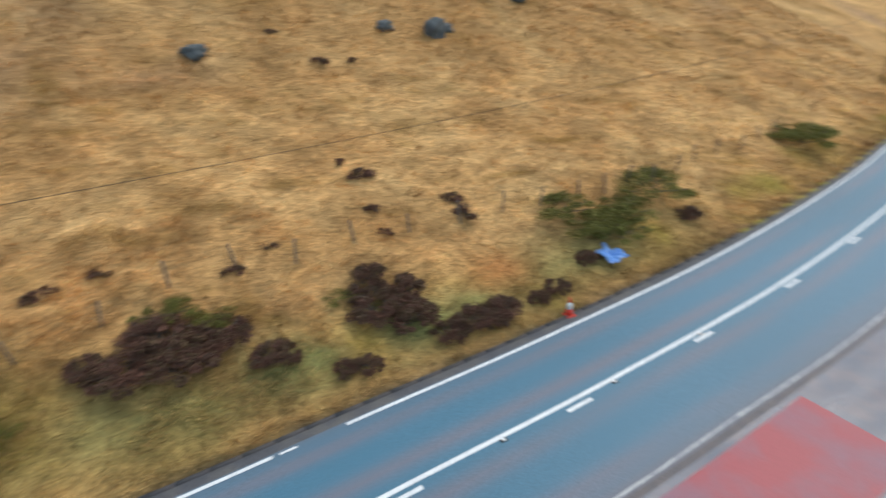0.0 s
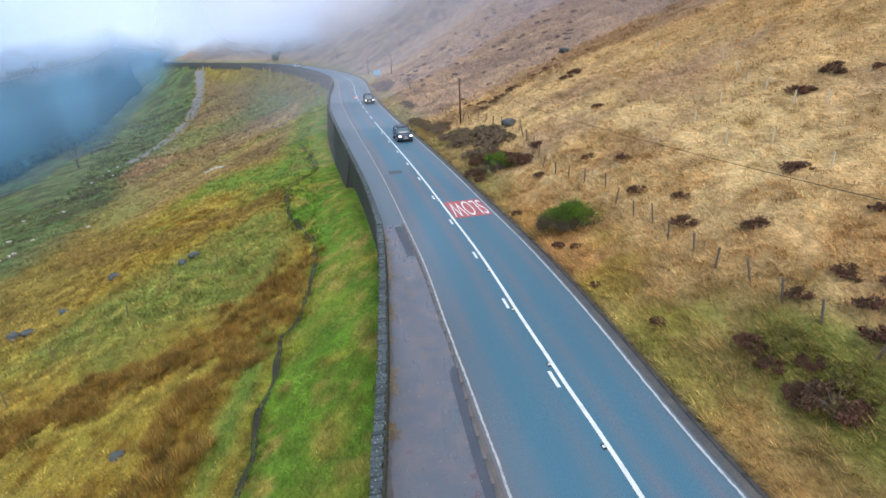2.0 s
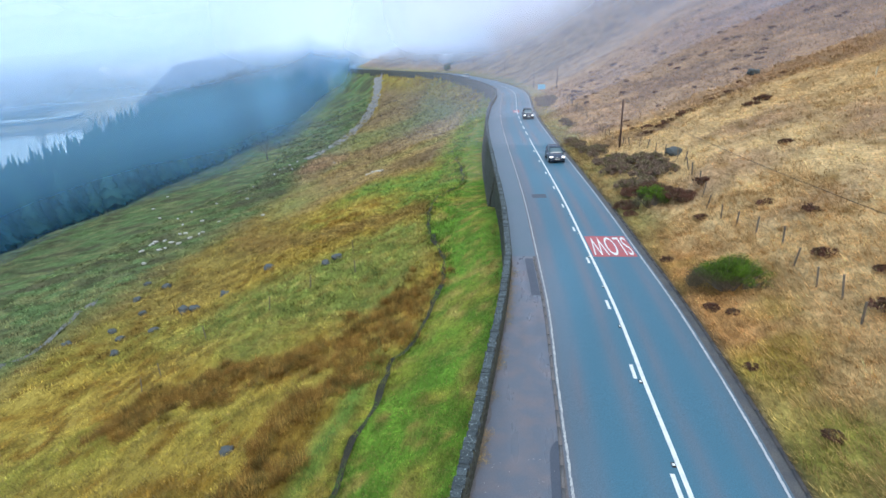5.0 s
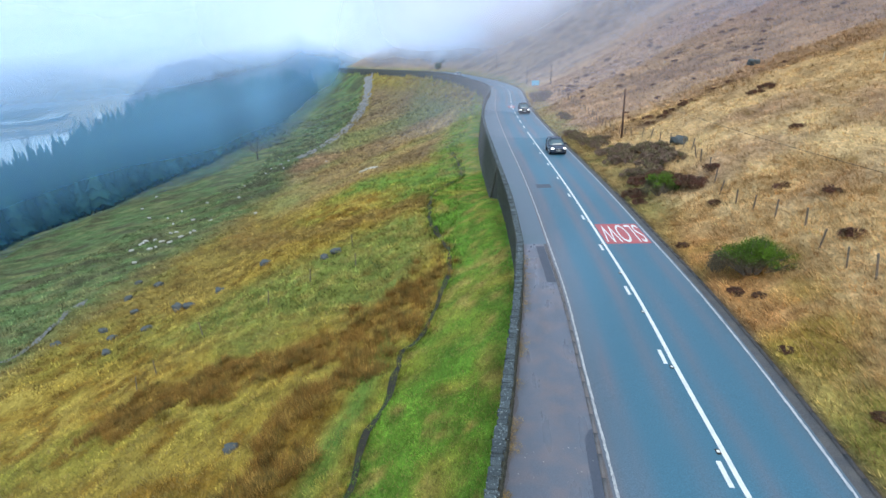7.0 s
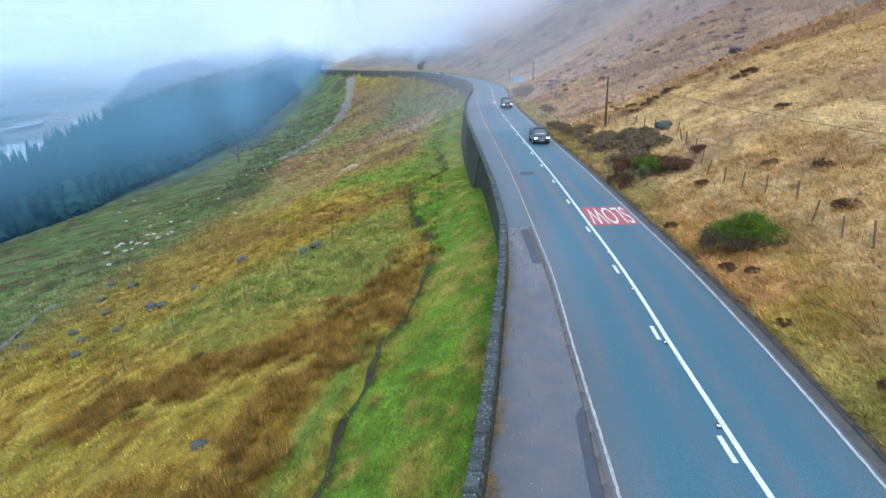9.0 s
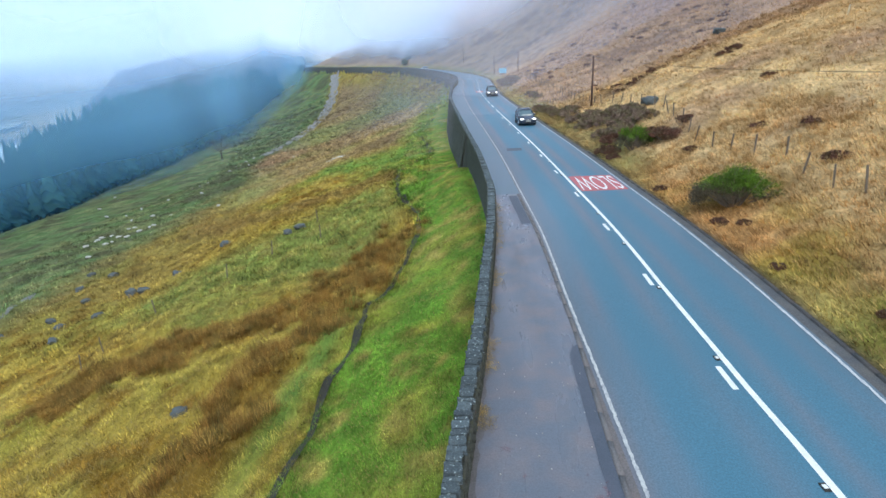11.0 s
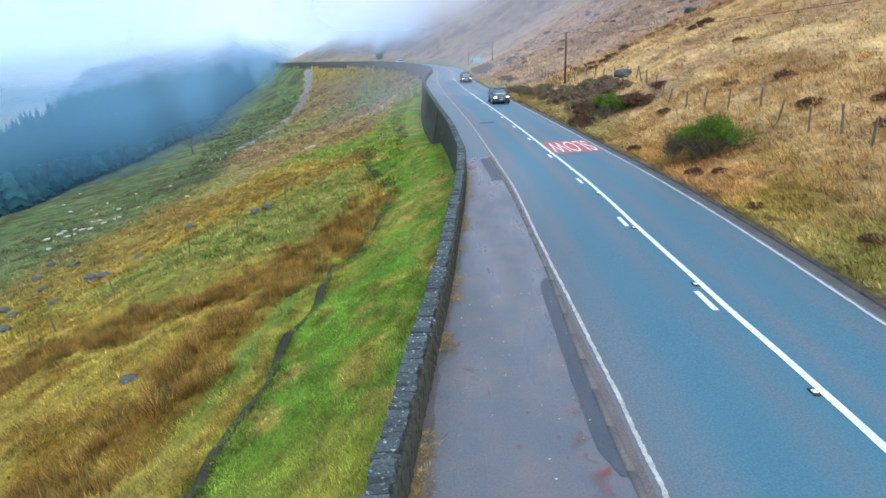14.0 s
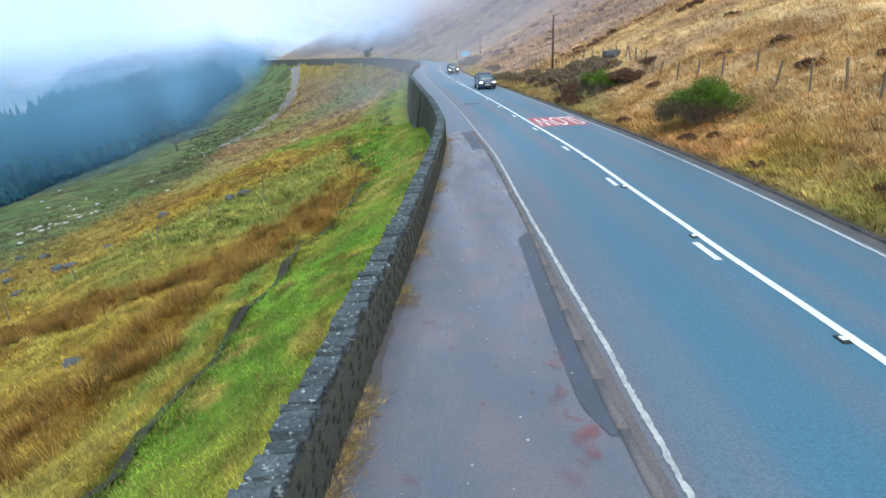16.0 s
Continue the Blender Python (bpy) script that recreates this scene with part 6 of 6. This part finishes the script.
LAMP_LIT.node_tree.nodes["Principled BSDF"].inputs["Emission Strength"].default_value = 2.5


def loft(sections, closed_ends=True):
    """A skin over rings of equal length."""
    bm = bmesh.new()
    rings = [[bm.verts.new(p) for p in ring] for ring in sections]
    for a, b in zip(rings, rings[1:]):
        for i in range(len(a)):
            bm.faces.new((a[i], a[(i + 1) % len(a)], b[(i + 1) % len(a)], b[i]))
    if closed_ends:
        bm.faces.new(rings[0][::-1])
        bm.faces.new(rings[-1])
    bmesh.ops.recalc_face_normals(bm, faces=bm.faces[:])
    return bm


def hull_ring(y, half, low, high, tuck=0.10, crown=0.04):
    """A rounded cross-section of a car's body at length y."""
    out = []
    for u, z in ((0.80, low), (0.97, low + 0.10), (1.0, low + 0.45 * (high - low)), (1.0 - 0.3 * tuck, high - 0.14), (1.0 - tuck, high - 0.03), (0.55, high + crown * 0.7), (0.0, high + crown)):
        out.append((half * u, y, z))
    return out + [(-x, yy, zz) for x, yy, zz in out[-2::-1]]


def car(x, y, turn, paint, tall, label, lit=True):
    """A five-door hatchback that faces along -y before it is turned."""
    z = float(road_z(road_coords(np.array([x]), np.array([y]))[0])[0])
    ob = thing("car", label, "car", (x, y, z), turn, "cars on the road")
    L, W, belt = 4.25, 0.88, 0.93
    body = [(-2.10, 0.60, 0.30, 0.62), (-2.02, 0.74, 0.22, 0.70), (-1.75, 0.84, 0.20, 0.78), (-1.2, W, 0.20, 0.88), (-0.75, W, 0.20, belt), (0.4, W, 0.20, belt + 0.02),
            (1.4, W - 0.01, 0.20, belt + 0.04), (1.9, 0.82, 0.24, belt + 0.03), (2.08, 0.76, 0.32, 0.90), (2.13, 0.66, 0.40, 0.80)]
    part("body", loft([hull_ring(yy, h, lo, hi) for yy, h, lo, hi in body]), paint, ob, smooth=True)
    cabin = [(-0.95, 0.70, belt - 0.02, belt + 0.02), (-0.55, 0.70, belt - 0.02, belt + 0.26), (-0.1, 0.68, belt - 0.02, tall - 0.07), (0.4, 0.68, belt, tall - 0.035),
             (1.2, 0.68, belt, tall - 0.045), (1.65, 0.66, belt, tall - 0.12), (1.98, 0.62, belt, belt + 0.12)]
    rings = []
    for yy, h, lo, hi in cabin:
        hi = max(hi, lo + 0.03)
        up_ = (hi - lo)
        half_top = h - 0.14 * min(1.0, up_ / 0.45)
        r = [(h + 0.09, yy, lo), (h + 0.06, yy, lo + 0.25 * up_), (half_top + 0.03, yy, hi - 0.05 * up_), (half_top * 0.6, yy, hi), (0, yy, hi + 0.01)]
        rings.append(r + [(-a, b, c_) for a, b, c_ in r[-2::-1]])
    part("glasshouse", loft(rings), CAR_GLASS, ob, "dark tinted windows", smooth=True)
    top = []
    for yy, h, zz in ((-0.22, 0.50, tall - 0.10), (0.1, 0.54, tall - 0.035), (0.6, 0.55, tall), (1.2, 0.54, tall - 0.01), (1.62, 0.50, tall - 0.085)):
        top.append([(h + 0.03, yy, zz - 0.03), (h, yy, zz), (0, yy, zz + 0.025), (-h, yy, zz), (-h - 0.03, yy, zz - 0.03), (0, yy, zz - 0.06)])
    part("roof", loft(top), paint, ob, smooth=True)
    for side in (-1, 1):
        for (ya, za), (yb, zb) in ((((-0.93), belt), (-0.15, tall - 0.06)), ((0.35, belt), (0.38, tall - 0.05)), ((1.75, belt + 0.03), (1.55, tall - 0.1))):
            part("pillar", rod((side * 0.80, ya, za), (side * 0.585, yb, zb), 0.04, 0.035, 6), paint, ob)
        part("mirror", box((0.20, 0.12, 0.14), (side * 0.95, -0.62, belt + 0.07), 0.03), paint, ob)
        part("headlamp", box((0.34, 0.30, 0.15), (side * 0.60, -1.90, 0.68), 0.05, turn=Matrix.Rotation(side * 0.45, 4, "Z")), LAMP_LIT if lit else LAMP_GLASS, ob, "lit headlamp" if lit else "clear headlamp")
        part("tail_lamp", box((0.16, 0.14, 0.32), (side * 0.66, 2.03, 0.88), 0.03), TAIL, ob, "red tail lamp")
        part("fog_lamp", box((0.16, 0.10, 0.08), (side * 0.58, -2.03, 0.36), 0.02), ALLOY, ob)
        for yy in (-1.33, 1.27):
            wheel = part("wheel", rod((side * 0.70, yy, 0.31), (side * 0.885, yy, 0.31), 0.315, 0.305, 20), TYRE, ob, "black tyre", smooth=False)
            bm = rod((side * 0.86, yy, 0.31), (side * 0.895, yy, 0.31), 0.21, 0.20, 16)
            for q in range(5):
                a = q * 1.2566
                rod((side * 0.90, yy, 0.31), (side * 0.895, yy + 0.2 * math.cos(a), 0.31 + 0.2 * math.sin(a)), 0.03, 0.02, 5, bm)
            part("rim", bm, ALLOY, wheel, "alloy rim")
    part("grille", box((0.80, 0.06, 0.10), (0, -2.085, 0.60), 0.02), TRIM, ob)
    part("lower_grille", box((0.95, 0.06, 0.13), (0, -2.075, 0.36), 0.02), TRIM, ob)
    part("badge", rod((0, -2.10, 0.66), (0, -2.13, 0.66), 0.06, 0.05, 12), ALLOY, ob)
    plate = part("number_plate", box((0.52, 0.02, 0.11), (0, -2.125, 0.48), 0.004), PLATE, ob)
    for u in (-0.17, -0.09, 0.03, 0.11, 0.19):
        part("plate_bar", box((0.045, 0.006, 0.07), (u, -2.137, 0.48)), TRIM, plate, "dark bar on the plate")
    return ob


def on_lane(y, off):
    s_ = s_at(y)
    p = on_road(s_, off)
    return p[0], p[1], math.degrees(float(heading_at(s_))) - 90


NAVY = material("dark_blue_car_paint", (0.035, 0.050, 0.085), rough=0.25, metal=0.3, spec=0.8)
BLACKP = material("black_car_paint", (0.018, 0.022, 0.032), rough=0.22, metal=0.2, spec=0.8)
SILVER = material("white_car_paint", (0.65, 0.66, 0.68), rough=0.3)
x, y, turn = on_lane(57.0, 1.45)
car(x, y, turn, NAVY, 1.52, "dark blue five-door hatchback with lit headlamps on the road")
x, y, turn = on_lane(94.0, 1.45)
car(x, y, turn, BLACKP, 1.58, "black five-door car with lit headlamps on the road")
x, y, turn = on_lane(208.0, -1.6)
car(x, y, turn + 180, SILVER, 1.48, "small white hatchback far along the road", lit=False)

# ---- trees ----
TREEBARK = material("grey_bark", (0.12, 0.10, 0.09), rough=0.9, grain=0.3, size=0.5, stain=0.4, bump=0.6)


def limbs(bm, start, way, length, radius, depth, g):
    end = start + way * length
    rod(start, end, radius, radius * 0.6, 5, bm, False)
    if depth:
        for _ in range(3):
            turned = (way + Vector(g.normal(size=3)) * 0.55 + Vector((0, 0, 0.15))).normalized()
            limbs(bm, start.lerp(end, 0.55 + 0.45 * g.random()), turned, length * 0.68, radius * 0.5, depth - 1, g)


g = np.random.default_rng(8)
x, y = -90.0, 174.0
tree = thing("bare_tree", "bare winter tree standing before the dark plantation", "tree", (x, y, ground_z(x, y) - 0.2))
bm = rod((0, 0, 0), (0, 0, 3.2), 0.30, 0.2, 7)
part("trunk", bm, TREEBARK, tree)
bm = bmesh.new()
for _ in range(6):
    limbs(bm, Vector((0, 0, 2.0 + 1.2 * g.random())), Vector((*(g.normal(size=2) * 0.6), 1.0)).normalized(), 2.6, 0.10, 3, g)
part("limbs", bm, TREEBARK, tree)
hedge = [leaf_cloud((1.8, 1.8, 3.2), 900, 0.35, [(0.06, 0.12, 0.06), (0.08, 0.14, 0.07)], 70 + i, lobes=8) for i in range(2)]
for i in range(9):
    x, y = -36.0 + 0.9 * i, 246 + 6.5 * i
    ob = shrub("hawthorn_tree", x, y, hedge[i % 2], "low green tree in a line climbing the misty hill", "tree", 60 * i, 1.0 + 0.3 * rng.random(), "trees of the hedge line")

# ---- far shore of the reservoir ----
az = np.radians(np.linspace(-75, -37.5, 40))
rows3 = []
for r, z in ((806, WATER_Z - 3), (811, WATER_Z + 3.5), (817, WATER_Z + 3.5), (824, WATER_Z - 4)):
    rows3.append(np.stack([-3 + r * np.sin(az), -3 + r * np.cos(az), np.full(40, z)], 1))
k = np.arange(39)
f = np.concatenate([np.stack([k + j * 40, k + 1 + j * 40, k + 1 + (j + 1) * 40, k + (j + 1) * 40], 1) for j in range(3)])
tagged(new("dam", fast_mesh("dam", np.concatenate(rows3), f, mat=DAMSTONE)), "long low stone dam along the far shore", "dam", kind="structure")
a = radians(-44.4)
tower = thing("valve_tower", "small stone valve tower standing in the water by the dam", "tower", (-3 + 788 * math.sin(a), -3 + 788 * math.cos(a), WATER_Z - 1))
part("shaft", box((7, 7, 10), (0, 0, 4), 0.3), DAMSTONE, tower)
part("roof", rod((0, 0, 9), (0, 0, 12), 5.5, 0.5, 4), DAMSTONE, tower)


def flat_ribbon(name, line, width, z, mat, label, category):
    """A level band along a line of the plan."""
    line = spline(line, 12.0)
    t = np.gradient(line, axis=0)
    t /= np.linalg.norm(t, axis=1)[:, None]
    side = np.stack([t[:, 1], -t[:, 0]], 1) * (0.5 * np.interp(np.linspace(0, 1, len(line)), np.linspace(0, 1, len(width)), width))[:, None]
    n = len(line)
    v = np.concatenate([np.column_stack([q, np.full(n, float(z))]) for q in (line - side, line + side)])
    k = np.arange(n - 1)
    return tagged(new(name, fast_mesh(name, v, np.stack([k, k + n, k + n + 1, k + 1], 1), mat=mat)), label, category, kind="structure")


flat_ribbon("water", [(-900, 560), (-720, 600), (-628, 662), (-655, 722), (-700, 790), (-745, 838)], [110, 80, 34, 22, 40, 16], -67.0, WATER, "upper pool and inlet beyond the dam, coloured pale like reflected sky", "reservoir")
flat_ribbon("spillway", [(-612, 750), (-560, 690), (-545, 668), (-512, 648), (-476, 611), (-452, 582)], [8, 9, 9, 9, 10, 12], -66.6, PALESTONE, "pale spillway channel curving down beside the dam", "spillway")
LIME = material("limewashed_wall", (0.72, 0.72, 0.70), rough=0.9, grain=0.1)
SLATE = material("slate_roof", (0.14, 0.15, 0.17), rough=0.7, grain=0.2)


def house(x, y, long, turn, label):
    ob = thing("house", label, "house", (x, y, ground_z(x, y) - 0.5), turn, "far houses in the valley")
    part("wall", box((long, 7, 6), (0, 0, 3), 0.05), LIME, ob)
    bm = bmesh.new()
    for u in (-1, 1):
        for q in ((-3.8, 5.8), (0, 9.4), (3.8, 5.8)):
            bm.verts.new((u * (long / 2 + 0.3), *q))
    bm.verts.ensure_lookup_table()
    for q in ((0, 1, 2), (3, 5, 4), (0, 3, 4, 1), (1, 4, 5, 2), (0, 2, 5, 3)):
        bm.faces.new([bm.verts[i] for i in q])
    bmesh.ops.recalc_face_normals(bm, faces=bm.faces[:])
    part("roof", bm, SLATE, ob)
    return ob


house(-487, 648, 14, 30, "small white keeper's house beside the reservoir dam")
for x, y, long, turn in ((-878, 1087, 16, 20), (-893, 1130, 12, 60), (-908, 1187, 18, 10), (-950, 1260, 14, 40), (-1000, 1350, 20, 15)):
    house(x, y, long, turn, "white far house on the valley floor in the haze")
